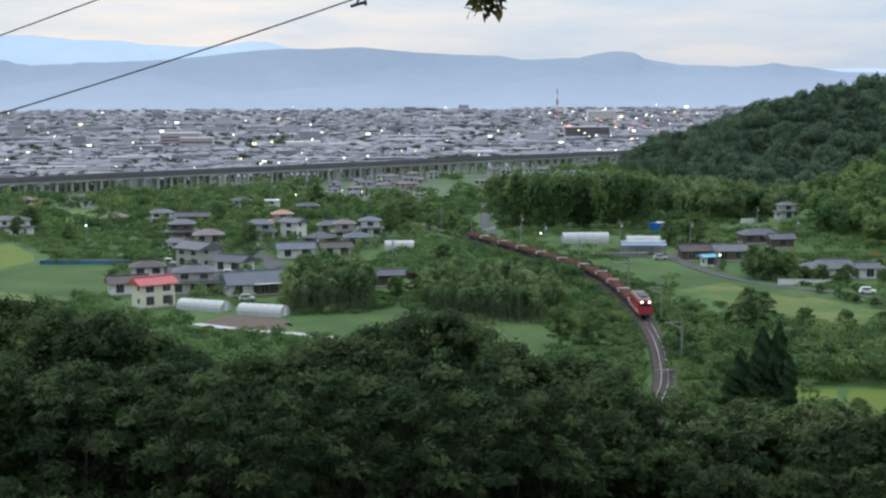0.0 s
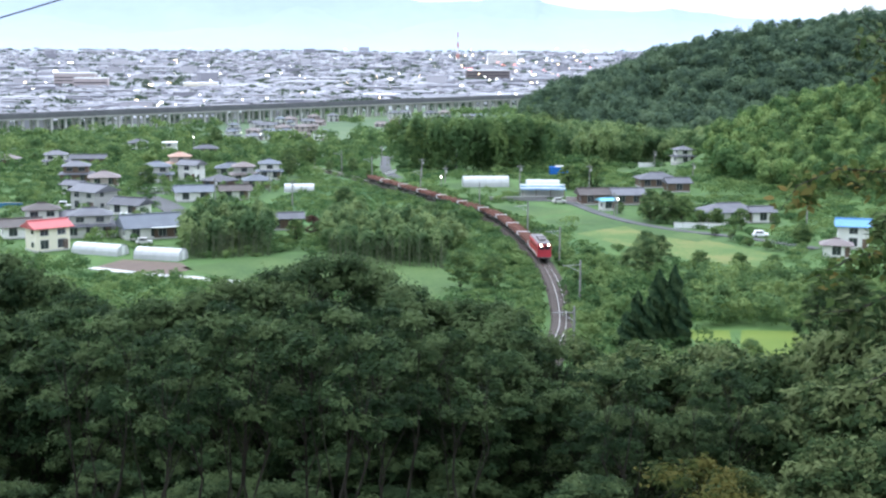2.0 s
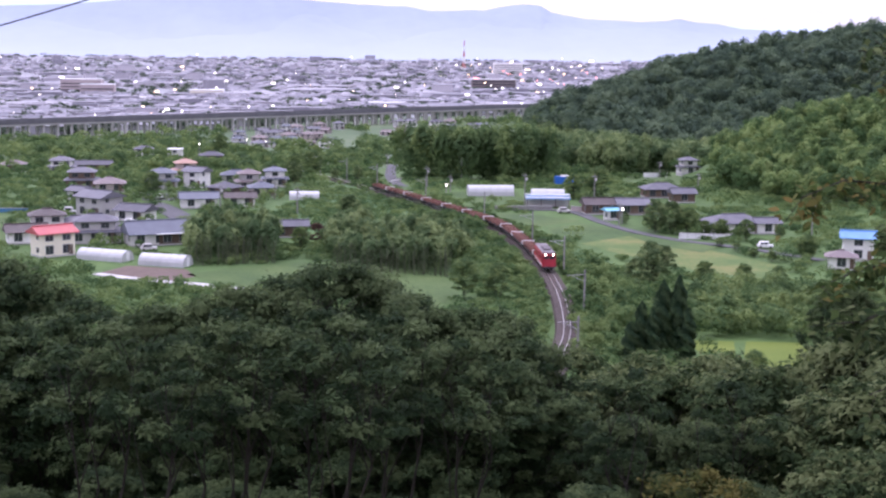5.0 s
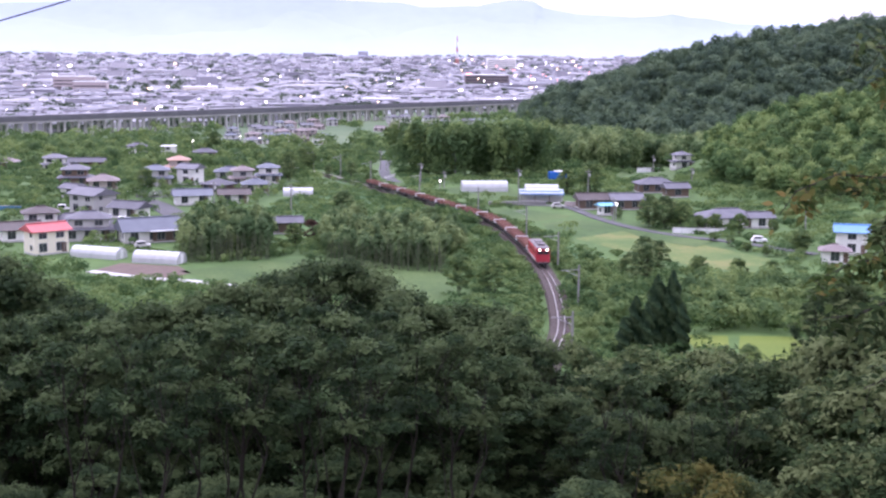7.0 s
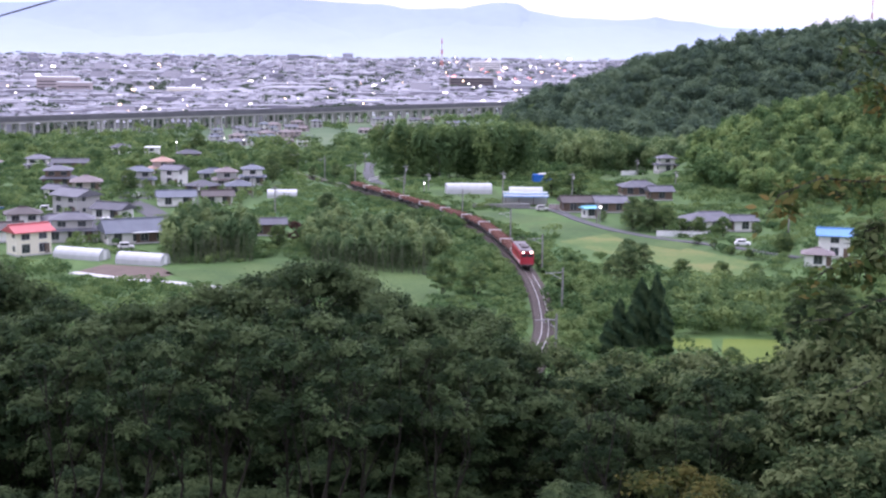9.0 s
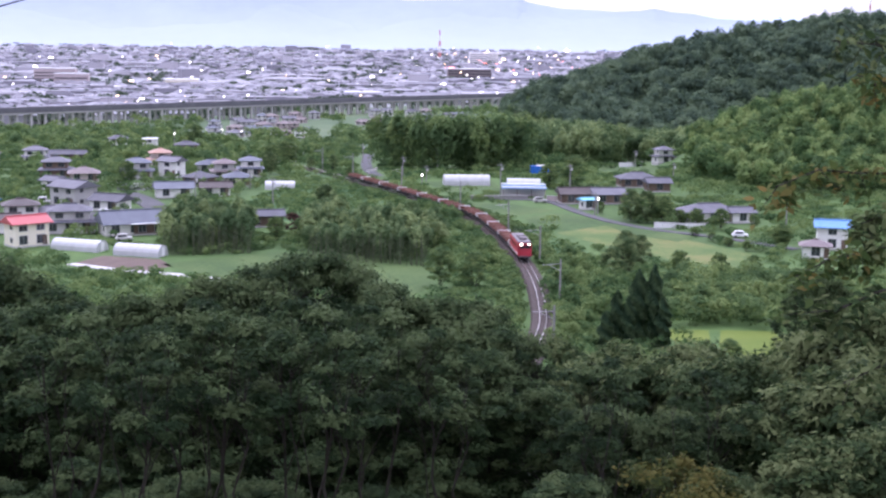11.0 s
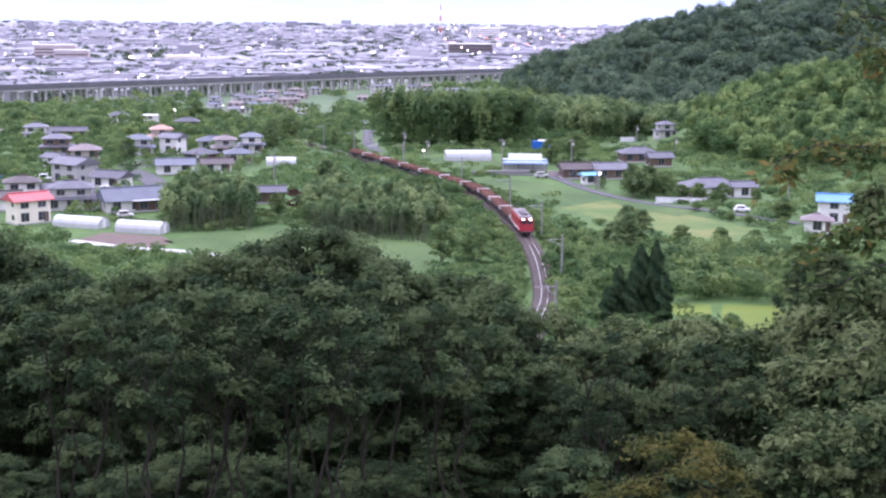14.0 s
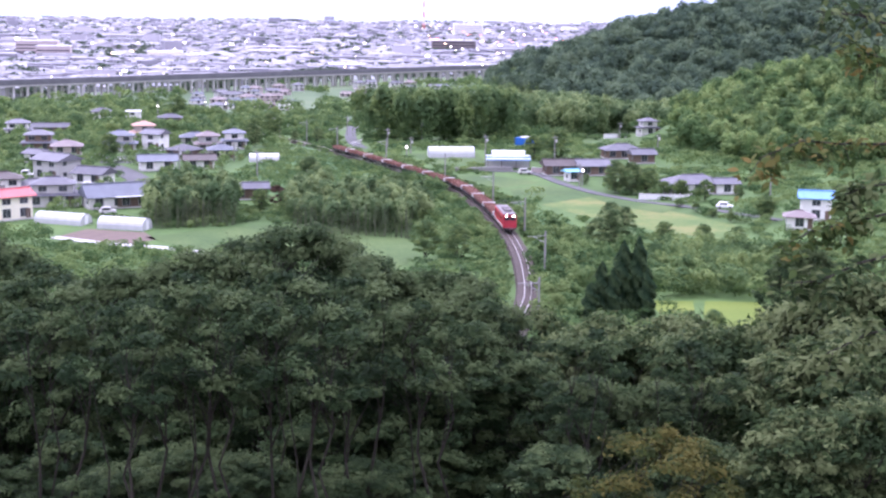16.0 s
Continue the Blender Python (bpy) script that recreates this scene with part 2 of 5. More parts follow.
def backdrop_material(name, low, high, glow, scale):
    """Hazy blue slopes so far away that the air gives most of their light."""
    m = material(name, [low, high], scale=scale, fine=scale * 6, rough=1.0)
    nt = m.node_tree
    b = nt.nodes["Principled BSDF"]
    ramp = [n for n in nt.nodes if n.type == "VALTORGB"][0]
    tc = [n for n in nt.nodes if n.type == "TEX_COORD"][0]
    # Haze painted in: colour pales towards the foot, and the slopes glow.
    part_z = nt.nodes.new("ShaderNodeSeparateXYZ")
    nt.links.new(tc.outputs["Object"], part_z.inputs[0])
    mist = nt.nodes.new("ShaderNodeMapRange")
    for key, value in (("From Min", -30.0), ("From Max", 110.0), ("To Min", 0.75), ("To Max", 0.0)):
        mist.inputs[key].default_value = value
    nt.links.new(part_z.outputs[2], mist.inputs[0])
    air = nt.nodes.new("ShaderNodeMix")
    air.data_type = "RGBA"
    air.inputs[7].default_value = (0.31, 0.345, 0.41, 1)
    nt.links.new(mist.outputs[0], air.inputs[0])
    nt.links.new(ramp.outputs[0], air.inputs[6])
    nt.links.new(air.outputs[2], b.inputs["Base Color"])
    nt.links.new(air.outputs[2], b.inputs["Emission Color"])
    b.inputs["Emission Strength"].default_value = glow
    return m


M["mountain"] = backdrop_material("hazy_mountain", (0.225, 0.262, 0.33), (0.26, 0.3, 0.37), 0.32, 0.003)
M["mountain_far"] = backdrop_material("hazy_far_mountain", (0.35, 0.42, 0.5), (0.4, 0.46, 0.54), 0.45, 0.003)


# ---- mesh helpers ----
def mesh_object(name, verts, faces, mats, parent=None, face_mats=None, smooth_faces=False):
    me = bpy.data.meshes.new(name)
    me.from_pydata([tuple(v) for v in verts], [], [tuple(f) for f in faces])
    for m in (mats if isinstance(mats, (list, tuple)) else [mats]):
        me.materials.append(m)
    if face_mats is not None:
        me.polygons.foreach_set("material_index", np.asarray(face_mats, np.int32))
    if smooth_faces:
        me.polygons.foreach_set("use_smooth", np.ones(len(me.polygons), bool))
    me.update()
    ob = new(name, me)
    ob.parent = parent
    return ob


def quads_object(name, polys, mat, parent=None, tones=None):
    """A mesh of loose faces, an array of faces x corners x 3."""
    polys = np.asarray(polys, np.float32)
    n, c = polys.shape[:2]
    me = bpy.data.meshes.new(name)
    me.vertices.add(c * n)
    me.vertices.foreach_set("co", polys.reshape(-1))
    me.loops.add(c * n)
    me.loops.foreach_set("vertex_index", np.arange(c * n, dtype=np.int32))
    me.polygons.add(n)
    me.polygons.foreach_set("loop_start", np.arange(0, c * n, c, dtype=np.int32))
    me.polygons.foreach_set("loop_total", np.full(n, c, np.int32))
    me.materials.append(mat)
    if tones is not None:
        me.attributes.new("tone", "FLOAT", "FACE").data.foreach_set("value", np.asarray(tones, np.float32))
    me.update(calc_edges=True)
    me.validate()
    ob = new(name, me)
    ob.parent = parent
    return ob


def part(name, bm, mat, parent, label=""):
    me = bpy.data.meshes.new(name)
    bm.to_mesh(me)
    bm.free()
    me.materials.append(mat)
    ob = new(name, me)
    ob.parent = parent
    return tagged(ob, label)


def box(bm, x0, x1, y0, y1, z0, z1):
    v = [bm.verts.new(p) for p in ((x0, y0, z0), (x1, y0, z0), (x1, y1, z0), (x0, y1, z0), (x0, y0, z1), (x1, y0, z1), (x1, y1, z1), (x0, y1, z1))]
    for f in ((3, 2, 1, 0), (4, 5, 6, 7), (0, 1, 5, 4), (1, 2, 6, 5), (2, 3, 7, 6), (3, 0, 4, 7)):
        bm.faces.new([v[i] for i in f])
    return v


def boxed(*args):
    bm = bmesh.new()
    box(bm, *args)
    return bm


def bevelled(amount, *args):
    bm = boxed(*args)
    bmesh.ops.bevel(bm, geom=bm.edges[:], offset=amount, segments=2, profile=0.5, affect="EDGES")
    return bm


def tube(bm, a, b, r0, r1, sides=7):
    a, b = Vector(a), Vector(b)
    turn = (b - a).to_track_quat("Z", "Y").to_matrix()
    rings = []
    for c, r in ((a, r0), (b, r1)):
        rings.append([bm.verts.new(c + turn @ Vector((r * math.cos(k * math.tau / sides), r * math.sin(k * math.tau / sides), 0))) for k in range(sides)])
    for k in range(sides):
        bm.faces.new((rings[0][k], rings[0][(k + 1) % sides], rings[1][(k + 1) % sides], rings[1][k]))
    bm.faces.new(rings[0][::-1])
    bm.faces.new(rings[1])


def empty(name, label, category, group="", m=None):
    ob = new(name)
    ob.empty_display_size = 0.5
    if m is not None:
        ob.matrix_world = m
    return tagged(ob, label, category, group)


# ---- the land ----
def terrain(x, y):
    """Height of the land: the fan falling towards the plain, the wooded spurs and the hillside underfoot."""
    x, y = np.asarray(x, float), np.asarray(y, float)
    d = np.hypot(x * 0.6, y)
    z = np.interp(d, [0, 430, 640, 920, 1400, 4900], [0, 0, -10, -23, -29, -20])
    far = np.interp(x, [95, 112, 124, 138, 156, 173, 187, 208, 226, 244, 262, 284, 305, 331, 600], [0, 4, 13, 25, 28, 32, 39, 46, 52, 55, 58, 61, 65, 68, 72])
    z = z + far * np.exp(-((y - 860) / np.where(y < 860, 125, 130)) ** 2)
    near = np.interp(x, [98, 119, 131, 139, 149, 162, 178, 196, 260, 500], [0, 2, 8, 12, 16, 20, 23, 25, 33, 40])
    z = z + near * np.exp(-((y - 470) / np.where(y < 470, 58, 42)) ** 2)
    hill = np.interp(y, [-60, 0, 2, 10, 22, 35, 60, 100, 150, 190], [46, 44.4, 44.2, 40.5, 34, 29, 20, 10, 2.5, 0])
    return np.where(y < 190, np.maximum(hill, z), z)


def zt(x, y):
    return float(terrain(x, y))


rng = np.random.default_rng(7)


def land():
    ys = np.concatenate([np.linspace(-60, 190, 60), np.linspace(195, 700, 150), np.linspace(705, 1500, 110), np.linspace(1520, 4990, 60)])
    us = np.linspace(-0.62, 0.72, 150)
    verts, faces = [], []
    for y in ys:
        reach = max(y, 160) * 1.0
        x = us * (reach + 60)
        z = terrain(x, np.full_like(x, y))
        verts += list(zip(x, np.full_like(x, y), z))
    n = len(us)
    for j in range(len(ys) - 1):
        for i in range(n - 1):
            faces.append((j * n + i, j * n + i + 1, (j + 1) * n + i + 1, (j + 1) * n + i))
    mats = []
    for f in faces:
        x, y, _ = verts[f[0]]
        # Darker plain material runs on past the viaduct, painting in the deck's shade.
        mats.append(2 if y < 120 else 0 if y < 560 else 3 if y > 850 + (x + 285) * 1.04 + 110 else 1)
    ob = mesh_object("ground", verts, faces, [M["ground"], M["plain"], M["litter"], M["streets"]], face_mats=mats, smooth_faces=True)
    return tagged(ob, "green scrubby valley floor, hillsides and wide plain", "ground", kind="structure")


land()


def field(name, corners, mat, label, lift=0.05, category="field", kind="structure"):
    """A patch of land with an outline, draped on the terrain."""
    pts = [Vector((corners[i], corners[i + 1], 0)) for i in range(0, len(corners), 2)]
    bm = bmesh.new()
    f = bm.faces.new([bm.verts.new(p) for p in pts])
    bmesh.ops.triangulate(bm, faces=[f])
    for _ in range(3):
        bmesh.ops.subdivide_edges(bm, edges=bm.edges[:], cuts=1, use_grid_fill=True)
    for v in bm.verts:
        v.co.z = zt(v.co.x, v.co.y) + lift
    for f in bm.faces:
        if f.normal.z < 0:
            f.normal_flip()
    me = bpy.data.meshes.new(name)
    bm.to_mesh(me)
    bm.free()
    me.materials.append(mat)
    return tagged(new(name, me), label, category, kind=kind)


def ribbon(name, points, width, mat, label, lift=0.15, thick=0.25, category="road", kind="structure", crown=0.0):
    """A band along a line of plan points, with a side face of its own."""
    pts = spline(points, 3.0)
    verts, faces = [], []
    for i, p in enumerate(pts):
        a, b = pts[max(0, i - 1)], pts[min(len(pts) - 1, i + 1)]
        t = (b - a).normalized()
        nrm = Vector((-t.y, t.x, 0))
        z = max(zt(p.x, p.y), zt(*(p + nrm * width / 2).xy), zt(*(p - nrm * width / 2).xy)) + lift
        for s, dz in ((-0.5 - crown, -thick), (-0.5, 0), (0.5, 0), (0.5 + crown, -thick)):
            q = p + nrm * width * s
            verts.append((q.x, q.y, z + dz))
    for i in range(len(pts) - 1):
        for k in range(3):
            faces.append((4 * i + k, 4 * i + 4 + k, 4 * i + 5 + k, 4 * i + 1 + k))
    ob = mesh_object(name, verts, [f[::-1] for f in faces], mat)
    return tagged(ob, label, category, kind=kind)


def spline(points, step):
    """Even steps along a smooth curve through plan points."""
    p = np.array(points, float).reshape(-1, 2)
    q = np.vstack([2 * p[0] - p[1], p, 2 * p[-1] - p[-2]])
    dense = []
    for i in range(1, len(q) - 2):
        for t in np.linspace(0, 1, 40, endpoint=False):
            a, b, c, d = q[i - 1:i + 3]
            dense.append(0.5 * (2 * b + (c - a) * t + (2 * a - 5 * b + 4 * c - d) * t * t + (3 * b - a - 3 * c + d) * t ** 3))
    dense = np.array(dense + [p[-1]])
    s = np.concatenate([[0], np.cumsum(np.hypot(*np.diff(dense, axis=0).T))])
    at = np.arange(0, s[-1], step)
    return [Vector((np.interp(a, s, dense[:, 0]), np.interp(a, s, dense[:, 1]), 0)) for a in at]


field("grass_field", [-31.7, 268.0, -25.6, 273.5, -10.1, 283.0, 10.7, 275.0, 19.3, 268.0, 20.2, 245.5, 13.9, 234.0, -17.3, 251.0], M["grass"], "mown green meadow beside the bamboo grove")
field("soil_field", [-49.4, 267.5, -44.4, 278.5, -32.4, 274.0, -29.3, 266.0, -34.0, 259.5], M["soil"], "bare brown tilled soil in front of the greenhouses")
field("rice_field", [-139.7, 402.0, -130.0, 413.5, -114.7, 384.5, -110.1, 369.0, -114.2, 353.0, -121.5, 349.0], M["rice"], "bright green rice paddy")
field("rice_field", [-118.6, 340.5, -106.6, 362.0, -81.0, 354.0, -74.8, 342.0, -75.0, 310.5, -78.0, 302.0, -111.8, 320.5], M["grass"], "light green paddy in strips")
field("stubble_field", [-110.6, 317.0, -83.5, 304.0, -82.3, 290.5, -101.7, 291.0], M["straw"], "yellowish dry grass strip")
field("rice_field", [52.3, 208.0, 59.7, 207.0, 57.6, 198.5, 52.4, 199.0], M["rice"], "vivid yellow-green rice paddy")
field("rice_field", [61.6, 207.0, 69.7, 206.0, 68.2, 192.0, 59.0, 183.0, 58.2, 196.0], M["rice"], "vivid yellow-green rice paddy")
field("rice_field", [49.0, 336.0, 58.7, 344.0, 66.5, 333.5, 60.9, 325.5, 48.9, 326.0], M["grass"], "light green mown strip by the farm road")
field("grass_field", [53.0, 310.5, 67.2, 323.5, 79.4, 303.5, 89.5, 280.0, 83.5, 261.0, 69.6, 274.5, 58.2, 297.5], M["straw"], "sloping hay meadow, yellowing towards its edge")
field("grass_field", [66.5, 323.5, 70.8, 328.0, 83.5, 305.0, 77.7, 297.0, 69.4, 309.5], M["grass"], "green verge of the hay meadow", lift=0.09)
field("grass_field", [38.2, 365.5, 47.2, 365.0, 59.6, 349.5, 48.2, 340.0, 41.0, 350.0], M["grass"], "short green grass by the sheds")
field("grass_field", [29.9, 416.5, 51.2, 423.5, 50.9, 393.5, 34.2, 387.5], M["grass"], "short green grass round the greenhouse")
field("grass_field", [109.6, 563.5, 136.7, 612.5, 119.2, 481.0, 104.6, 436.0, 94.3, 464.5], M["grass"], "green terrace below the hillside house")
field("grass_field", [-168.5, 583.0, -177.1, 660.0, -147.9, 617.0, -139.3, 543.5, -150.5, 528.0], M["rice"], "light green paddy among orchards")
field("grass_field", [-253.5, 750.5, -196.5, 865.5, -117.3, 940.5, -107.9, 865.0, -169.3, 745.0, -218.0, 645.0], M["grass"], "green strip under the viaduct")

field("paved_yard", [-50.0, 331.0, -36.0, 334.0, -33.0, 318.0, -47.0, 318.5], M["asphalt"], "grey paved yard between the farm buildings", category="yard")
field("paved_yard", [-68.0, 345.0, -56.0, 344.0, -56.0, 331.0, -69.0, 331.0], M["asphalt"], "grey paved yard in front of the tall house", category="yard")
field("paved_yard", [-60.0, 408.0, -44.0, 409.0, -45.0, 391.0, -58.0, 391.0], M["asphalt"], "grey paved yard with parked cars", category="yard")

MEADOWS = (
    [-24.6, 349.5, -19.2, 372.5, -8.4, 407.5, 2.5, 413.0, 9.1, 407.0, 23.2, 366.0, 30.6, 339.0, 26.3, 320.5, 15.4, 327.5, -3.4, 323.5, -17.4, 336.5],
    [39.6, 326.5, 47.1, 322.5, 52.4, 296.0, 57.1, 274.0, 52.6, 255.0, 45.9, 259.0, 43.1, 275.5, 41.3, 304.5],
    [-4.7, 447.5, 8.2, 446.0, 19.1, 406.5, 12.4, 406.5, 2.5, 419.5],
)
for outline in MEADOWS:
    field("weedy_field", outline, M["weeds"], "rank green grass and weeds beside the railway", lift=0.04)

ribbon("road", [-54.6, 384.5, -47.9, 369.0, -40.9, 348.0, -36.1, 329.5], 6.5, M["asphalt"], "grey asphalt village lane")
ribbon("road", [48.3, 373.5, 59.9, 369.5, 64.7, 346.0, 69.7, 329.0, 77.3, 315.5, 86.5, 306.5, 94.7, 296.5, 102.7, 284.5], 2.9, M["asphalt"], "narrow grey farm road")
ribbon("road", [18.6, 590.0, 15.5, 520.5, 14.8, 469.5, 16.6, 428.5], 4.0, M["asphalt"], "grey lane curving round the grove")
ribbon("track", [-49.0, 268.5, -38.5, 261.5, -28.3, 257.0, -15.1, 248.5], 2.2, M["concrete"], "pale concrete farm track")

# ---- railway ----
TRACK = [25.1, 172.5, 29.0, 189.5, 33.8, 209.0, 36.6, 228.5, 38.6, 250.0, 39.5, 275.5, 38.8, 300.5, 36.9, 327.5, 32.6, 344.5, 25.5, 366.0, 16.7, 391.5, 3.4, 431.5, -11.3, 494.0, -29.0, 545.5]
ribbon("railway_bed", TRACK, 3.3, M["ballast"], "brown stone ballast of a single curved railway track", lift=0.5, thick=0.6, category="ballast", crown=0.12)
LINE = spline(TRACK, 1.0)


def rail_height(p):
    return zt(p.x, p.y) + 0.52


def rail(side):
    verts, faces = [], []
    for i, p in enumerate(LINE):
        t = (LINE[min(i + 1, len(LINE) - 1)] - LINE[max(i - 1, 0)]).normalized()
        n = Vector((-t.y, t.x, 0))
        q = p + n * side * 0.535
        for s, dz in ((-0.06, 0.03), (-0.05, 0.2), (0.05, 0.2), (0.06, 0.03)):
            w = q + n * s
            verts.append((w.x, w.y, rail_height(p) + dz))
    for i in range(len(LINE) - 1):
        for k in range(3):
            faces.append((4 * i + k, 4 * i + 1 + k, 4 * i + 5 + k, 4 * i + 4 + k))
    return mesh_object("rail", verts, faces, M["steel"])


railway = empty("railway_track", "pair of shiny worn steel rails on concrete sleepers", "railway track")
for side in (-1, 1):
    rail(side).parent = railway


# ---- mountains ----
def range_of_hills(name, dist, us, ys, mat, label, rough_height, seed):
    """A chain of hills seen across the plain; us: sideways over distance, ys: rise over distance."""
    u = np.linspace(us[0], us[-1], 420)
    h = np.interp(u, us, ys) * dist
    verts, faces = [], []
    for k in range(14):
        f = k / 13
        for i, uu in enumerate(u):
            nz = noise.fractal(Vector((uu * 18 + seed, f * 2.5, seed)), 1.0, 2.0, 5)
            y = dist - 500 * (1 - f) + 60 * nz * (1 - f)
            z = -40 + (h[i] + 40 + EYE[2]) * (f ** 1.3) + rough_height * nz * (0.3 + 0.7 * f)
            verts.append((uu * dist * (1 - 0.08 * (1 - f)), y, z))
    n = len(u)
    for k in range(13):
        for i in range(n - 1):
            faces.append((k * n + i, k * n + i + 1, (k + 1) * n + i + 1, (k + 1) * n + i))
    return tagged(mesh_object(name, verts, faces, mat, smooth_faces=True), label, "mountain range", kind="structure")


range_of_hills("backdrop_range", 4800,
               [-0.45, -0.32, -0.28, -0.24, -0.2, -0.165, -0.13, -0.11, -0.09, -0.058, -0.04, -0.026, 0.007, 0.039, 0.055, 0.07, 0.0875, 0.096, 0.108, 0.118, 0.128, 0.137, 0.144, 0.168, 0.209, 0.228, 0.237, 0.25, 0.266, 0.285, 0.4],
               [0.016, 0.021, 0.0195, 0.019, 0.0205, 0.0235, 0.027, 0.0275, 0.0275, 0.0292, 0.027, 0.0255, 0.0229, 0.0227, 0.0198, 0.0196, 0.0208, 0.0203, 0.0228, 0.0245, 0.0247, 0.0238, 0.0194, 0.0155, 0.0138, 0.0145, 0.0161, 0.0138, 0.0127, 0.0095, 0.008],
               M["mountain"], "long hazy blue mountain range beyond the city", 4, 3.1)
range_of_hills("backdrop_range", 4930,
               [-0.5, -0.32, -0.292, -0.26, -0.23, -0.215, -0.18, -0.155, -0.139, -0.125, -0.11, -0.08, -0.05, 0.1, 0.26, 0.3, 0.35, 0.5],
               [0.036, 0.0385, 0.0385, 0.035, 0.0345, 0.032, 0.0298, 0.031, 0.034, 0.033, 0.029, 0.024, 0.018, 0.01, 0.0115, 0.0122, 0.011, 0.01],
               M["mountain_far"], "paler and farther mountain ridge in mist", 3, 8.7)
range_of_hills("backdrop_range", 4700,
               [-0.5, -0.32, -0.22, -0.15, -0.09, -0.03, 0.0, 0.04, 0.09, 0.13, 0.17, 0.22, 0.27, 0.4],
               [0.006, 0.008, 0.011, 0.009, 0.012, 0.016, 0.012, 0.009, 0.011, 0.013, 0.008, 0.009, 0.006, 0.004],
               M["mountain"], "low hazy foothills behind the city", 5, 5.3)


# ---- foliage ----
def leaf_quads(centres, size, spread=0.35, up=0.25, aspect=0.6, r=rng, outward=None, three=True, loose=0.45):
    """One leaf-shaped face at each centre, turned at random."""
    n = len(centres)
    d = r.normal(size=(n, 3))
    if outward is not None:
        d = d * loose + outward
    d[:, 2] += up
    d /= np.linalg.norm(d, axis=1)[:, None] + 1e-9
    side = np.cross(d, r.normal(size=(n, 3)))
    side /= np.linalg.norm(side, axis=1)[:, None] + 1e-9
    tip = np.cross(side, d)
    s = size * r.uniform(1 - spread, 1 + spread, (n, 1))
    c = np.asarray(centres)
    if three:
        return np.stack([c - tip * s * 0.8 + side * s * aspect, c + tip * s * 1.2, c - tip * s * 0.8 - side * s * aspect], 1)
    return np.stack([c - tip * s, c + side * s * aspect, c + tip * s, c - side * s * aspect], 1)


def crown_points(centre, radii, n, r=rng, shell=0.55, flat=0.35):
    """Points in the outer part of an uneven crown, thinner below."""
    d = r.normal(size=(n, 3))
    d /= np.linalg.norm(d, axis=1)[:, None]
    d[:, 2] = np.where(d[:, 2] < -flat, -d[:, 2] * 0.6, d[:, 2])
    lump = 1 + 0.22 * np.sin(d[:, 0] * 5 + centre[0]) * np.sin(d[:, 1] * 4 + centre[1]) + 0.12 * np.sin(d[:, 2] * 9 + centre[0] * 3)
    rad = (shell + (1 - shell) * r.uniform(0, 1, n) ** 0.5) * lump
    return np.asarray(centre) + d * rad[:, None] * np.asarray(radii), d


def woods(name, spots, mat, label, category, per=90, size=0.75, kind="stuff", flat=0.9, lobes=5):
    """Many crowns of several rounded lobes in one mesh; spots: x, y, height, radius."""
    size *= 1.45
    spots_at, facing, tones = [], [], []
    for x, y, h, rad in spots:
        z = zt(x, y)
        own = rng.uniform()
        body = per // 3
        c, d = crown_points((x, y, z + h * 0.5), (rad * 0.85, rad * 0.85, h * 0.42), body, flat=flat, shell=0.85)
        spots_at.append(c)
        facing.append(d)
        tones.append(np.full(body, own * 0.7))
        each = (per - body) // lobes
        for k in range(lobes):
            a = rng.uniform(0, math.tau)
            e = 1.0 if k == 0 else rng.uniform(-0.1, 0.8)
            r = math.sqrt(max(0.0, 1 - e * e)) * 0.62
            mid = (x + math.cos(a) * r * rad, y + math.sin(a) * r * rad, z + h * (0.56 + 0.26 * e))
            wide = rng.uniform(0.42, 0.62)
            c, d = crown_points(mid, (rad * wide, rad * wide, h * 0.2), each, flat=0.5, shell=0.82)
            spots_at.append(c)
            facing.append(d)
            tones.append(np.full(each, 0.6 * own + 0.4 * rng.uniform()))
    leaves = leaf_quads(np.concatenate(spots_at), size, outward=np.concatenate(facing), aspect=0.7, loose=0.22)
    ob = quads_object(name, leaves, mat, tones=np.concatenate(tones))
    return tagged(ob, label, category, kind=kind)


def inside(x, y, poly):
    """Whether points lie in a plan outline."""
    px, py = np.array(poly[0::2]), np.array(poly[1::2])
    hit = np.zeros(len(x), bool)
    j = len(px) - 1
    for i in range(len(px)):
        cross = ((py[i] > y) != (py[j] > y)) & (x < (px[j] - px[i]) * (y - py[i]) / (py[j] - py[i] + 1e-9) + px[i])
        hit ^= cross
        j = i
    return hit


def scatter(poly, gap, jitter=0.8, r=rng):
    """Uneven spots inside a plan outline, about gap apart."""
    px, py = np.array(poly[0::2]), np.array(poly[1::2])
    gx, gy = np.meshgrid(np.arange(px.min(), px.max(), gap), np.arange(py.min(), py.max(), gap))
    x = gx.ravel() + r.uniform(-jitter, jitter, gx.size) * gap * 0.6
    y = gy.ravel() + r.uniform(-jitter, jitter, gx.size) * gap * 0.6
    k = inside(x, y, poly)
    return x[k], y[k]


def spots_in(poly, gap, h, rad):
    x, y = scatter(poly, gap)
    return [(a, b, rng.uniform(*h), rng.uniform(*rad)) for a, b in zip(x, y)]


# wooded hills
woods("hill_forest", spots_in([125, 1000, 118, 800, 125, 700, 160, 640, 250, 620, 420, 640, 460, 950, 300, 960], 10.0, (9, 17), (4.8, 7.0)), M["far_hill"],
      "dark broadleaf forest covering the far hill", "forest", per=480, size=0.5)
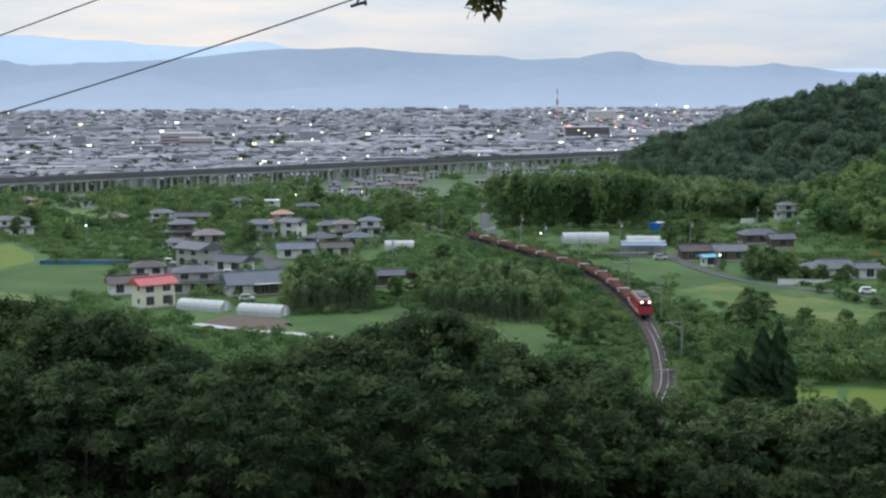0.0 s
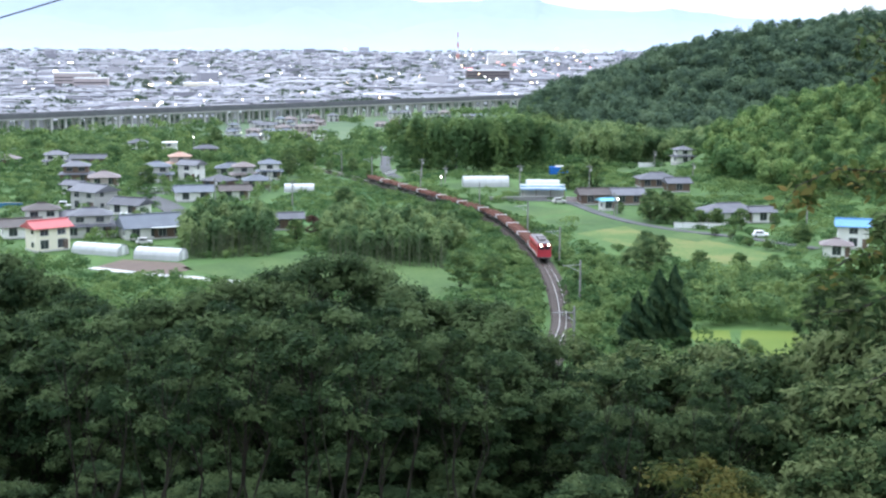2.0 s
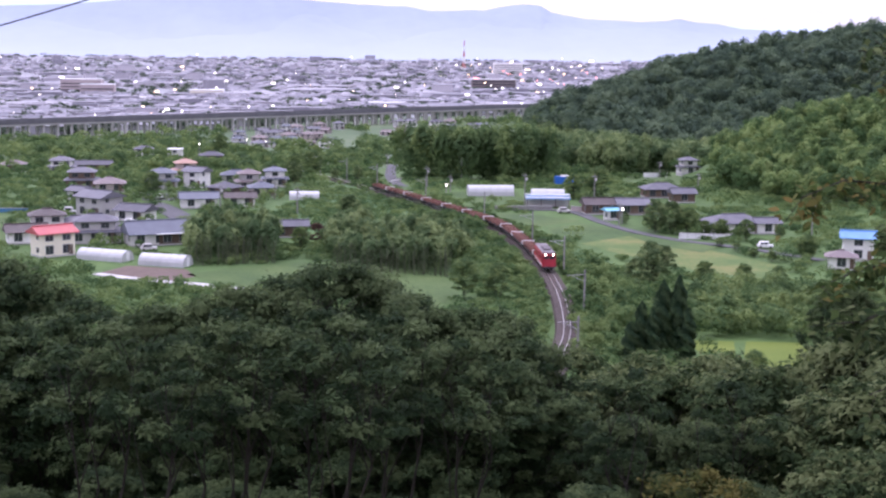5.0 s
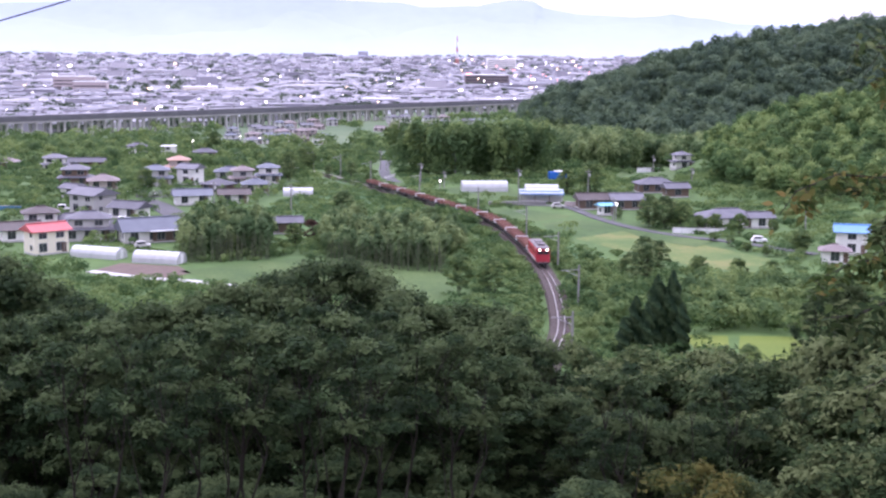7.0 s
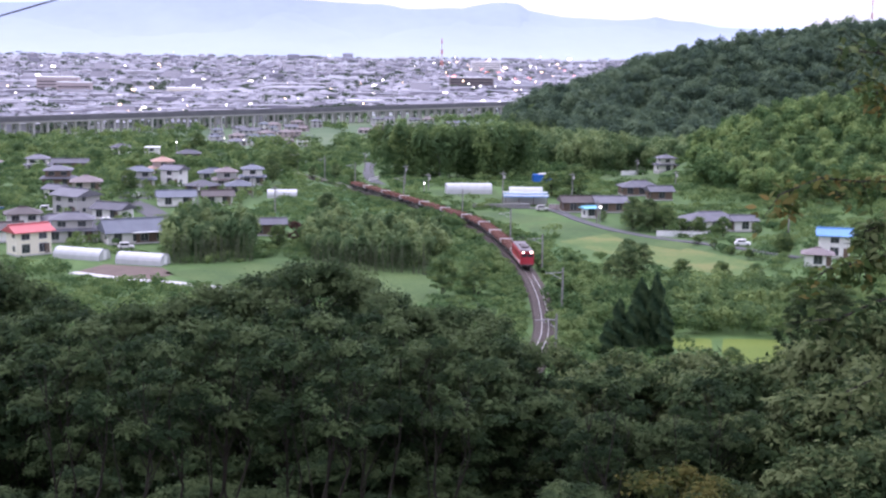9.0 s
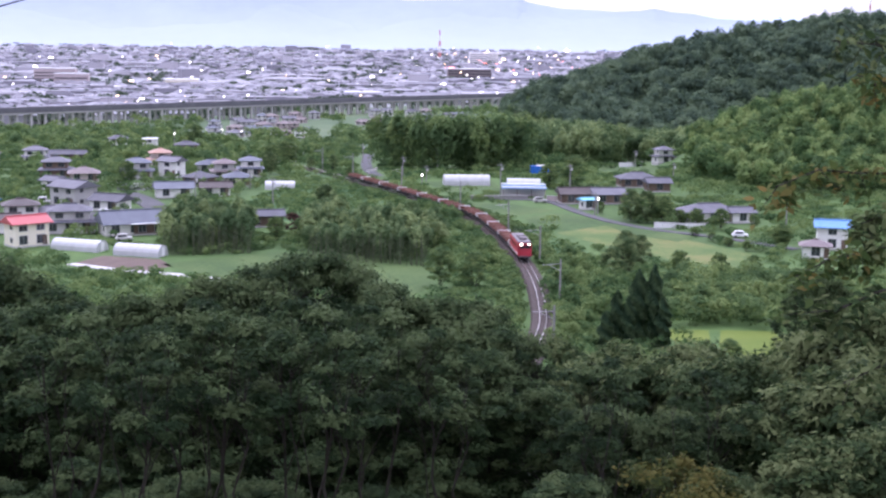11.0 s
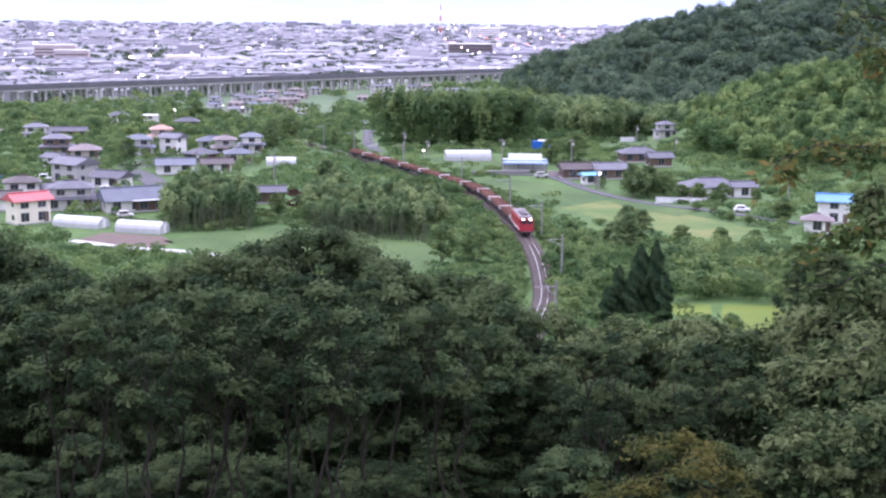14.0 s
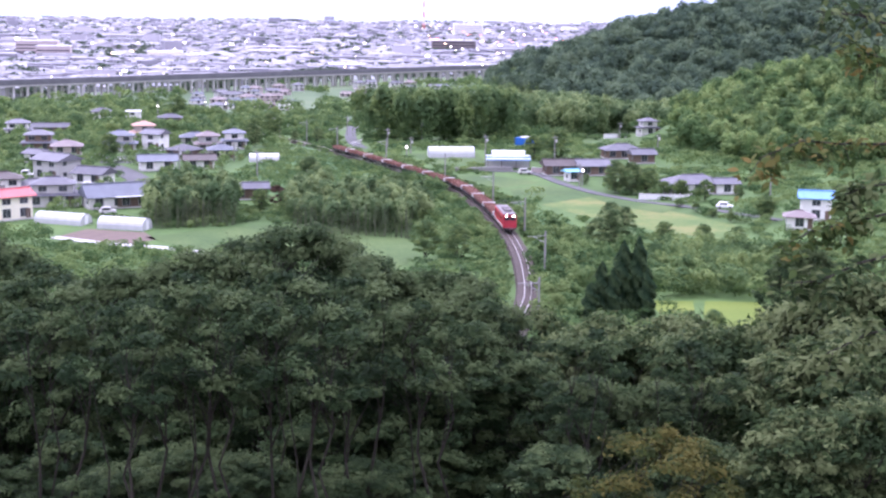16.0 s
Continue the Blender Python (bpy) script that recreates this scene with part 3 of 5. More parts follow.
woods("bamboo_forest", spots_in([118, 700, 110, 560, 130, 520, 200, 560, 240, 600, 200, 640, 150, 640], 6.5, (8, 12.5), (3.2, 4.6)), M["bamboo"],
      "lighter green bamboo and young trees at the hill's foot", "forest", per=420, size=0.4)
woods("spur_forest", [q for q in spots_in([112, 470, 108, 430, 125, 385, 165, 372, 260, 380, 330, 480, 200, 520, 130, 500], 5.6, (5.5, 11), (2.4, 3.9)) if q[0] > 0.268 * q[1]], M["bright_bamboo"],
      "bright feathery bamboo covering the nearer hillside", "forest", per=520, size=0.3)
woods("spur_forest", [q for q in spots_in([112, 470, 108, 430, 125, 385, 165, 372, 260, 380, 330, 480, 200, 520, 130, 500], 15.0, (7, 12), (2.8, 4.4)) if q[0] > 0.272 * q[1]], M["grove"],
      "darker broadleaf trees among the hillside bamboo", "forest", per=420, size=0.32)
woods("bamboo_forest", spots_in([80, 505, 100, 495, 118, 530, 128, 600, 118, 650, 86, 640], 6.0, (10, 16), (3.0, 4.6)), M["bamboo"],
      "tall arching bamboo beside the green terrace", "forest", per=480, size=0.38)
woods("foothill_trees", spots_in([62, 690, 80, 640, 128, 640, 130, 900, 118, 930, 108, 850], 9.0, (5, 10), (3.6, 5.6)), M["bamboo"],
      "mixed trees at the foot of the far hill", "forest", per=320, size=0.5)
# groves in the valley
woods("grove", spots_in([17.1, 480.0, 32.8, 457.5, 55.1, 456.0, 72.5, 465.5, 66, 490, 14, 490], 4.6, (17, 20), (3.0, 4.4)), M["grove"],
      "dense tall grove with a rounded, level top", "grove", per=620, size=0.36)
woods("bamboo_grove", spots_in([-32.9, 283.5, -26.2, 280.5, -14.9, 286.0, -17.5, 313.0, -32.7, 322.5], 3.2, (5.5, 9), (1.5, 2.4)), M["bamboo"],
      "bamboo grove behind the meadow", "grove", per=420, size=0.26)
woods("bamboo_grove", spots_in([-4.8, 283.0, 1.6, 275.5, 18.3, 269.5, 25.5, 289.0, 25.2, 307.0, 12.3, 318.0, -4.7, 315.0], 3.2, (4.5, 8), (1.5, 2.4)), M["bamboo"],
      "wide bamboo grove between meadow and railway", "grove", per=420, size=0.26)

woods("thicket", spots_in([53.0, 209.5, 73.6, 207.5, 87.8, 237.0, 77.1, 247.0, 60.8, 243.0], 3.6, (2.2, 5.2), (1.5, 2.7)), M["grove"],
      "vine-covered dark thicket above the rice paddies", "thicket", per=260, size=0.2)
woods("thicket", spots_in([46.0, 275.5, 53.9, 275.0, 48.8, 229.0, 40.2, 196.0, 33.4, 196.5, 37.9, 229.5], 3.4, (1.2, 4.0), (1.3, 2.5)), M["scrub"],
      "tangled bushes and vines beside the railway", "thicket", per=260, size=0.18)


def culms(name, x0, y0, x1, y1, n, label):
    """Slim stems standing along the front of a bamboo grove."""
    bm = bmesh.new()
    for _ in range(n):
        f = rng.uniform()
        x, y = x0 + (x1 - x0) * f + rng.normal() * 0.5, y0 + (y1 - y0) * f - 1.6 + rng.normal() * 0.7
        z = zt(x, y)
        tube(bm, (x, y, z - 0.2), (x + rng.normal() * 0.4, y + rng.normal() * 0.3, z + rng.uniform(4, 6.5)), 0.06, 0.03, 4)
    me = bpy.data.meshes.new(name)
    bm.to_mesh(me)
    bm.free()
    me.materials.append(M["culm"])
    tagged(new(name, me), label, "bamboo", kind="stuff")


culms("bamboo_stems", -32.1, 281.0, -15.4, 284.0, 90, "slim pale stems along the bamboo grove's edge")
culms("bamboo_stems", -3.5, 275.5, 19.8, 268.0, 120, "slim pale stems along the wide bamboo grove's edge")


# ---- viaduct ----
def viaduct():
    a, b = Vector((-330, 803, 0)), Vector((270, 1427, 0))
    run = b - a
    length = run.length
    t = run.normalized()
    n = Vector((-t.y, t.x, 0))
    turn = math.degrees(math.atan2(t.y, t.x))
    top = empty("railway_viaduct", "long grey concrete railway viaduct on square columns", "viaduct")

    def level(s):
        return -10.4 - 8.6 * s / length

    column = boxed(-0.8, 0.8, -0.8, 0.8, -16, 0)
    beam = boxed(-0.5, 0.5, -4.2, 4.2, -1.0, 0)
    tie = boxed(-0.35, 0.35, -4.2, 4.2, -0.8, 0)
    meshes = []
    for name, bm in (("column", column), ("cross_beam", beam), ("tie_beam", tie)):
        me = bpy.data.meshes.new(name)
        bm.to_mesh(me)
        bm.free()
        me.materials.append(M["concrete"])
        meshes.append(me)
    span = 11.0
    for i in range(int(length / span)):
        s = (i + 0.5) * span
        p = a + t * s
        z = level(s) - 1.7
        for k, off in ((0, -3.4), (0, 3.4), (1, 0)):
            ob = new(meshes[k].name, meshes[k])
            q = p + n * off
            ob.parent = top
            ob.matrix_local = pose(q.x, q.y, z, 0, 0, turn)
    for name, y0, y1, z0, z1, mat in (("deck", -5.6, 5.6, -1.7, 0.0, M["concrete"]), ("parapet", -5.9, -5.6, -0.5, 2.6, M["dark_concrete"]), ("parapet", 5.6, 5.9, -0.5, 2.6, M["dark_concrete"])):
        bm = boxed(0, length, y0, y1, z0, z1)
        ob = part(name, bm, mat, top)
        drop = math.degrees(math.atan2(-8.6, length))
        ob.matrix_local = Matrix.Translation((a.x, a.y, -10.4)) @ Euler((0, -math.radians(drop), math.radians(turn))).to_matrix().to_4x4()
    post = bpy.data.meshes.new("overhead_line_mast")
    bm = bmesh.new()
    tube(bm, (0, 0, 0), (0, 0, 7.5), 0.2, 0.16, 6)
    box(bm, -0.08, 0.08, -4.2, 0, 6.3, 6.5)
    bm.to_mesh(post)
    bm.free()
    post.materials.append(M["pole"])
    for i in range(int(length / 50)):
        p = a + t * (i * 50 + 12) + n * 5.0
        ob = new("overhead_line_mast", post)
        ob.parent = top
        ob.matrix_local = pose(p.x, p.y, level(i * 50 + 12) + 0.0, 0, 0, turn)


viaduct()


# ---- the city on the plain ----
def city():
    r = np.random.default_rng(21)
    n = 11000
    dist = 1 / r.uniform(1 / 4650, 1 / 880, n)
    u = r.uniform(-0.42, 0.30, n)
    verts, faces, fm = [], [], []

    def block(x, y, w, d, h, ang, peak):
        c, s = math.cos(ang), math.sin(ang)
        z = zt(x, y) - 0.5
        o = len(verts)
        for zz in (z, z + h):
            for a, b in ((-w, -d), (w, -d), (w, d), (-w, d)):
                verts.append((x + (a * c - b * s) / 2, y + (a * s + b * c) / 2, zz))
        for f in ((0, 1, 5, 4), (1, 2, 6, 5), (2, 3, 7, 6), (3, 0, 4, 7)):
            faces.append([o + i for i in f])
            fm.append(0)
        k = len(verts)
        w2, d2 = w * 1.12, d * 1.12
        for a, b in ((-w2, -d2), (w2, -d2), (w2, d2), (-w2, d2)):
            verts.append((x + (a * c - b * s) / 2, y + (a * s + b * c) / 2, z + h + 0.02))
        ridge = w * (0.5 if peak else 0.98)
        for a in (-ridge, ridge):
            if peak:
                verts.append((x + a * c / 2, y + a * s / 2, z + h + peak))
        if peak:
            for f in ((0, 1, 5, 4), (1, 2, 5), (2, 3, 4, 5), (3, 0, 4)):
                faces.append([k + i for i in f])
                fm.append(1)
        else:
            faces.append([k, k + 1, k + 2, k + 3])
            fm.append(1)

    for dd, uu in zip(dist, u):
        x, y = uu * dd, dd
        # the viaduct's near side and the hill stay clear
        if y < 850 + (x + 285) * 1.04 + 70 or (x > 60 and zt(x, y) > -17):
            continue
        if math.sin(x * 0.011 + 1.3) * math.sin(y * 0.006) > 0.72:
            continue
        kind = r.uniform()
        grow = 1 + dd / 9000
        if kind < 0.9:
            block(x, y, r.uniform(8, 13) * grow, r.uniform(7, 10), r.uniform(3.5, 6.5), r.choice([0.6, 0.75, 2.2]) + r.normal() * 0.2, r.uniform(1.4, 2.4))
        elif kind < 0.955:
            block(x, y, r.uniform(14, 30), r.uniform(9, 16), r.uniform(5, 9), r.choice([0.1, 0.7]), 0)
        elif kind < 0.985:
            block(x, y, r.uniform(40, 90), r.uniform(16, 30), r.uniform(5, 8), r.choice([-0.05, 0.1]), 1.2)
        else:
            block(x, y, r.uniform(16, 34), r.uniform(10, 14), r.uniform(10, 18) * (0.6 if dd < 1700 else 1), r.choice([0.0, 0.5]), 0)
    ob = mesh_object("city_buildings", verts, faces, [M["city_wall"], M["city_roof"]], face_mats=fm)
    tagged(ob, "sea of pale low houses and flats across the plain", "city", kind="stuff")

    spots = []
    for dd, uu in zip(1 / r.uniform(1 / 4600, 1 / 880, 2300), r.uniform(-0.42, 0.3, 2300)):
        x, y = uu * dd, dd
        if y > 850 + (x + 285) * 1.04 + 20 and (x < 60 or zt(x, y) < -17):
            spots.append((x, y, r.uniform(5, 9), r.uniform(4, 9) * (1 + dd / 4000)))
    woods("city_trees", spots, M["city_tree"], "greyish green trees and hedges between city houses", "trees", per=60, size=1.0)

    # lamps that are already on
    for name, mat, count, word in (("city_lights", M["lamp_white"], 90, "white"), ("city_lights", M["lamp_warm"], 60, "warm yellow"), ("city_lights", M["lamp_red"], 16, "red")):
        bm = bmesh.new()
        for _ in range(count):
            dd = 1 / r.uniform(1 / 4500, 1 / 1150)
            uu = r.uniform(0.08, 0.19) if (word == "red" or r.uniform() < 0.35) else r.uniform(-0.36, 0.2)
            if word == "red":
                dd = r.uniform(2000, 2900)
            x, y = uu * dd, dd
            if y < 850 + (x + 285) * 1.04 + 40 or zt(x, y) > -14:
                continue
            z = zt(x, y) + r.uniform(6, 13)
            sz = dd / 2450 * r.choice([0.6, 0.8, 1.2])
            wide = r.choice([1, 1, 1, 3.0])
            box(bm, x - sz * wide, x + sz * wide, y - 0.5, y + 0.5, z - sz * 0.8, z + sz * 0.8)
        me = bpy.data.meshes.new(name)
        bm.to_mesh(me)
        bm.free()
        me.materials.append(mat)
        tagged(new(name, me), word + " lamps and lit signs scattered through the city", "city lights", kind="stuff")


city()


def big_building(x, y, w, d, h, yaw, mat, label):
    b = empty("large_building", label, "building", m=pose(x, y, zt(x, y) - 0.3, 0, 0, yaw))
    part("wall", boxed(-w / 2, w / 2, -d / 2, d / 2, 0, h), mat, b)
    part("roof", boxed(-w / 2 - 0.3, w / 2 + 0.3, -d / 2 - 0.3, d / 2 + 0.3, h, h + 0.8), M["white"], b)
    floors = max(1, int(h / 4))
    for f in range(floors):
        part("window_band", boxed(-w / 2 + 1, w / 2 - 1, -d / 2 - 0.15, -d / 2, f * 4 + 1.4, f * 4 + 2.7), M["glass"], b)


big_building(205, 1980, 62, 18, 17, 0, M["roof_brown"], "reddish brown slab of flats in the city")
big_building(-60, 1660, 110, 30, 4.5, 6, M["wall_grey"], "long low white hall in the city")
big_building(95, 1750, 120, 24, 4.0, 6, M["wall_grey"], "long low white hall with a pale roof")
big_building(-170, 1680, 40, 16, 10, 4, M["wall_cream"], "cream block with lit windows in the city")
big_building(-330, 1750, 50, 16, 19, 0, M["wall_pink"], "pinkish grey block of flats")
big_building(-300, 1690, 40, 14, 15, 0, M["wall_pink"], "pinkish grey block of flats")
big_building(40, 1500, 40, 16, 6, 10, M["wall_grey"], "grey flat-roofed building behind the viaduct")
big_building(-250, 1560, 50, 20, 6, 8, M["wall_white"], "white flat-roofed shop building")
big_building(330, 2900, 60, 16, 22, 0, M["wall_white"], "tall white block far off in the city")


def radio_mast(x, y, h, foot=4.4, label="tall slender red and white lattice mast in the city", steel=0.5):
    b = empty("radio_mast", label, "mast", m=pose(x, y, zt(x, y)))
    for i in range(6):
        bm = bmesh.new()
        z0, z1 = h * i / 6, h * (i + 1) / 6
        r0, r1 = foot * (1 - i / 7), foot * (1 - (i + 1) / 7)
        for k in range(4):
            c, s = math.cos(k * math.pi / 2 + 0.5), math.sin(k * math.pi / 2 + 0.5)
            c2, s2 = math.cos((k + 1) * math.pi / 2 + 0.5), math.sin((k + 1) * math.pi / 2 + 0.5)
            tube(bm, (c * r0, s * r0, z0), (c * r1, s * r1, z1), steel * 1.1, steel, 4)
            tube(bm, (c * r0, s * r0, z0), (c2 * r1, s2 * r1, z1), steel * 0.7, steel * 0.7, 4)
            tube(bm, (c2 * r0, s2 * r0, z0), (c * r1, s * r1, z1), steel * 0.7, steel * 0.7, 4)
        part("mast_section", bm, M["mast"] if i % 2 else M["white"], b)


radio_mast(238, 2900, 68)
radio_mast(341, 856, 27, 1.2, "slender lattice mast rising above the wooded ridge", 0.14)

# ---- houses ----
WINDOW = {}


def window_on(house, w, h, x, y, z, yaw):
    """A framed window with a sill and two panes, set on a wall."""
    key = (w, h)
    if key not in WINDOW:
        fr = bmesh.new()
        box(fr, -w / 2, w / 2, -0.05, 0.02, -0.07, 0.0)
        box(fr, -w / 2, w / 2, -0.05, 0.02, h, h + 0.07)
        box(fr, -w / 2 - 0.06, -w / 2, -0.05, 0.02, -0.07, h + 0.07)
        box(fr, w / 2, w / 2 + 0.06, -0.05, 0.02, -0.07, h + 0.07)
        box(fr, -0.03, 0.03, -0.045, 0.02, 0, h)
        pane = boxed(-w / 2, w / 2, -0.02, 0.01, 0, h)
        made = []
        for name, bm, mat in (("window", fr, M["alu"]), ("pane", pane, M["glass"])):
            me = bpy.data.meshes.new(name)
            bm.to_mesh(me)
            bm.free()
            me.materials.append(mat)
            made.append(me)
        WINDOW[key] = made
    fr = new("window", WINDOW[key][0])
    fr.parent = house
    fr.matrix_local = pose(x, y, z, 0, 0, yaw)
    pn = new("pane", WINDOW[key][1])
    pn.parent = fr


def roof_mesh(w, d, z, pitch, hip, over=0.75, thick=0.16):
    """A gable or hip roof with eaves and a thickness of its own."""
    W, D = w / 2 + over, d / 2 + over
    rise = D * pitch
    r = max(0.2, W - D) if hip else W
    bm = bmesh.new()
    lo = [bm.verts.new((a * W, b * D, z)) for a, b in ((-1, -1), (1, -1), (1, 1), (-1, 1))]
    up = [bm.verts.new((a * W, b * D, z + thick)) for a, b in ((-1, -1), (1, -1), (1, 1), (-1, 1))]
    e = [bm.verts.new((s * r, 0, z + thick + rise)) for s in (-1, 1)]
    bm.faces.new(lo[::-1])
    for i in range(4):
        bm.faces.new((lo[i], lo[(i + 1) % 4], up[(i + 1) % 4], up[i]))
    bm.faces.new((up[0], up[1], e[1], e[0]))
    bm.faces.new((up[2], up[3], e[0], e[1]))
    bm.faces.new((up[1], up[2], e[1]))
    bm.faces.new((up[3], up[0], e[0]))
    return bm, rise, r


def house(x, y, w, d, storeys, yaw, roof, wall, label, hip=True, pitch=0.4, skirt=False, group="village houses", category="house", flat=False):
    b = empty("house", label, category, group, pose(x, y, zt(x, y) - 0.05, 0, 0, yaw))
    w, d = w * 0.9, d * 0.84
    floor = 2.3
    uw, ud = (w * 0.8, d * 0.8) if skirt else (w, d)
    h = floor * storeys + 0.3
    part("foundation", boxed(-w / 2 - 0.05, w / 2 + 0.05, -d / 2 - 0.05, d / 2 + 0.05, -0.6, 0.4), M["concrete"], b)
    if skirt:
        part("wall", boxed(-w / 2, w / 2, -d / 2, d / 2, 0.4, floor + 0.2), wall, b)
        bm, _, _ = roof_mesh(w, d, floor + 0.2, 0.32, True)
        part("lower_roof", bm, roof, b)
        part("upper_wall", boxed(-uw / 2, uw / 2, -ud / 2, ud / 2, floor + 0.3, h), wall, b)
    else:
        part("wall", boxed(-w / 2, w / 2, -d / 2, d / 2, 0.4, h), wall, b)
    if flat:
        part("roof", boxed(-w / 2 - 0.3, w / 2 + 0.3, -d / 2 - 0.3, d / 2 + 0.3, h, h + 0.35), roof, b)
    else:
        bm, rise, r = roof_mesh(uw, ud, h, pitch, hip)
        rf = part("roof", bm, roof, b)
        part("ridge_cap", bevelled(0.05, -r, r, -0.16, 0.16, h + rise + 0.1, h + rise + 0.36), roof, rf)
        if not hip:
            # gable walls under the ridge
            for s in (-1, 1):
                g = bmesh.new()
                xs = (s * uw / 2 - 0.06, s * uw / 2 + 0.06)
                top = h + rise * (ud / 2) / (ud / 2 + 0.75)
                v = [g.verts.new((a, yy, zz)) for a in xs for yy, zz in ((-ud / 2, h), (ud / 2, h), (0, top))]
                g.faces.new((v[0], v[1], v[2]))
                g.faces.new((v[5], v[4], v[3]))
                for i in range(3):
                    j = (i + 1) % 3
                    g.faces.new((v[i], v[i + 3], v[j + 3], v[j]))
                bmesh.ops.recalc_face_normals(g, faces=g.faces[:])
                part("gable", g, wall, b)
    for f in range(storeys):
        fw, fd = (uw, ud) if (f and skirt) else (w, d)
        z = f * floor + (1.2 if f else 0.75)
        hgt = 1.15 if f else 1.75
        n = max(1, int(fw / 3.4))
        for i in range(n):
            window_on(b, 1.7, hgt, (i + 0.5) * fw / n - fw / 2, -fd / 2, z, 0)
        for sx, ang in ((-1, -90), (1, 90)):
            window_on(b, 1.1, 1.0, sx * fw / 2, -fd * 0.2, z + 0.3, ang)
    part("door", boxed(w * 0.3, w * 0.3 + 1.0, -d / 2 - 0.04, -d / 2 + 0.01, 0.4, 2.4), M["wall_brown"], b)
    return b


house(-62.0, 292.0, 8.4, 6.2, 2, 36, M["roof_red"], M["wall_cream"], "cream two-storey house with a red metal gable roof", hip=False, pitch=0.4)
house(-71.7, 310.5, 9, 7, 1, 20, M["roof_dark"], M["wall_white"], "white low house with a dark brown roof", hip=False)
house(-69.3, 321.0, 8, 6, 2, 15, M["roof_dark"], M["wall_white"], "white house with a dark tiled roof behind the red-roofed one")
house(-56.6, 311.5, 12, 8, 2, 8, M["roof_grey"], M["wall_grey"], "grey two-storey house with balconies and grey roof", skirt=True)
house(-62.4, 323.5, 12, 8, 1, 8, M["roof_grey"], M["wall_brown"], "low brown house with a broad grey roof")
house(-43.1, 309.5, 14, 9, 1, 22, M["roof_slate"], M["wall_white"], "large white farm building with slate-blue gable roof", hip=False, pitch=0.55)
house(-39.2, 309.0, 8, 5, 1, 22, M["white"], M["wall_brown"], "open lean-to shed with pale sheet roof", hip=False, pitch=0.15)
house(-63.9, 358.0, 10, 9, 2, -38, M["roof_grey"], M["wall_grey"], "tall grey house with a wide light-grey gable roof", hip=False, pitch=0.35)
house(-53.3, 348.5, 9, 7, 1, -25, M["roof_grey"], M["wall_white"], "white bungalow with a light grey gable roof", hip=False)
house(-70.7, 413.5, 9, 8, 1, 10, M["roof_brown"], M["wall_pink"], "pinkish bungalow with a brown hip roof")
house(-80.6, 423.5, 10, 8, 2, 5, M["roof_grey"], M["wall_brown"], "dark timber two-storey house with grey hip roof", skirt=True)
house(-102.8, 503.0, 10, 8, 2, 8, M["roof_grey"], M["wall_white"], "white two-storey house with grey hip roof", skirt=True)
house(-95.0, 522.5, 14, 6, 1, 2, M["roof_grey"], M["wall_brown"], "long low farm shed with a pale grey roof", hip=False)
house(-92.2, 630.0, 9, 7, 2, 5, M["roof_grey"], M["wall_white"], "white two-storey house with a grey hip roof")
house(-77.9, 627.5, 7, 6, 2, 0, M["white"], M["wall_white"], "white box-shaped house with a flat roof", flat=True)
house(-56.4, 422.0, 10, 8, 2, 6, M["roof_slate"], M["wall_grey"], "grey two-storey house with dark blue-grey roof", skirt=True)
house(-56.7, 484.5, 9, 8, 2, 12, M["roof_orange"], M["wall_pink"], "house with an orange tiled hip roof", skirt=True)
house(-54.9, 557.5, 12, 8, 2, 4, M["roof_grey"], M["wall_brown"], "broad brown house under a mauve-grey roof", skirt=True)
house(-46.5, 426.5, 7, 6, 2, -30, M["roof_grey"], M["wall_white"], "small white gabled house", hip=False)
house(-40.6, 376.0, 10.5, 7, 1, 12, M["roof_slate"], M["wall_white"], "white house with a slate-blue gable roof", hip=False)
house(-29.6, 378.0, 8.5, 6, 1, 8, M["roof_dark"], M["wall_white"], "white house with dark roof at the village edge", hip=False)
house(-23.0, 430.5, 8, 7, 2, 5, M["roof_slate"], M["wall_white"], "white two-storey house with blue-grey hip roof", skirt=True)
house(-25.3, 404.0, 8, 7, 1, 10, M["roof_slate"], M["wall_pink"], "low house with a blue-grey roof")
house(-36.5, 451.0, 10, 7, 1, 3, M["roof_slate"], M["wall_grey"], "grey bungalow with a slate roof")
house(-36.0, 403.0, 8, 8, 1, -35, M["roof_grey"], M["wall_brown"], "brown house with a grey pyramid roof")
house(-30.3, 421.0, 8, 7, 2, 8, M["roof_brown"], M["wall_grey"], "grey house with a brown roof", skirt=True)
house(-75.0, 392.0, 7, 5, 1, -35, M["roof_grey"], M["wall_white"], "white storehouse with a pale roof", hip=False)
house(-141.2, 453.5, 11, 8, 2, -20, M["roof_grey"], M["wall_white"], "white house with pale grey roof among trees", skirt=True)
house(-160.9, 506.0, 9, 7, 1, -10, M["roof_brown"], M["wall_pink"], "low house with a brownish roof")
house(-185.6, 702.5, 13, 9, 2, 6, M["roof_grey"], M["wall_white"], "white farmhouse below the viaduct", skirt=True)
house(-225.1, 743.0, 10, 8, 1, 0, M["roof_brown"], M["wall_pink"], "brownish bungalow below the viaduct")
house(-194.5, 664.0, 9, 7, 1, 0, M["roof_orange"], M["wall_pink"], "low house with orange tiles")
house(-123.7, 519.0, 10, 8, 1, 4, M["roof_brown"], M["wall_brown"], "low house with a mauve-brown roof")
house(-14.0, 321.0, 9, 5, 1, 8, M["roof_grey"], M["wall_brown"], "shed with a grey roof half hidden by bamboo", hip=False)
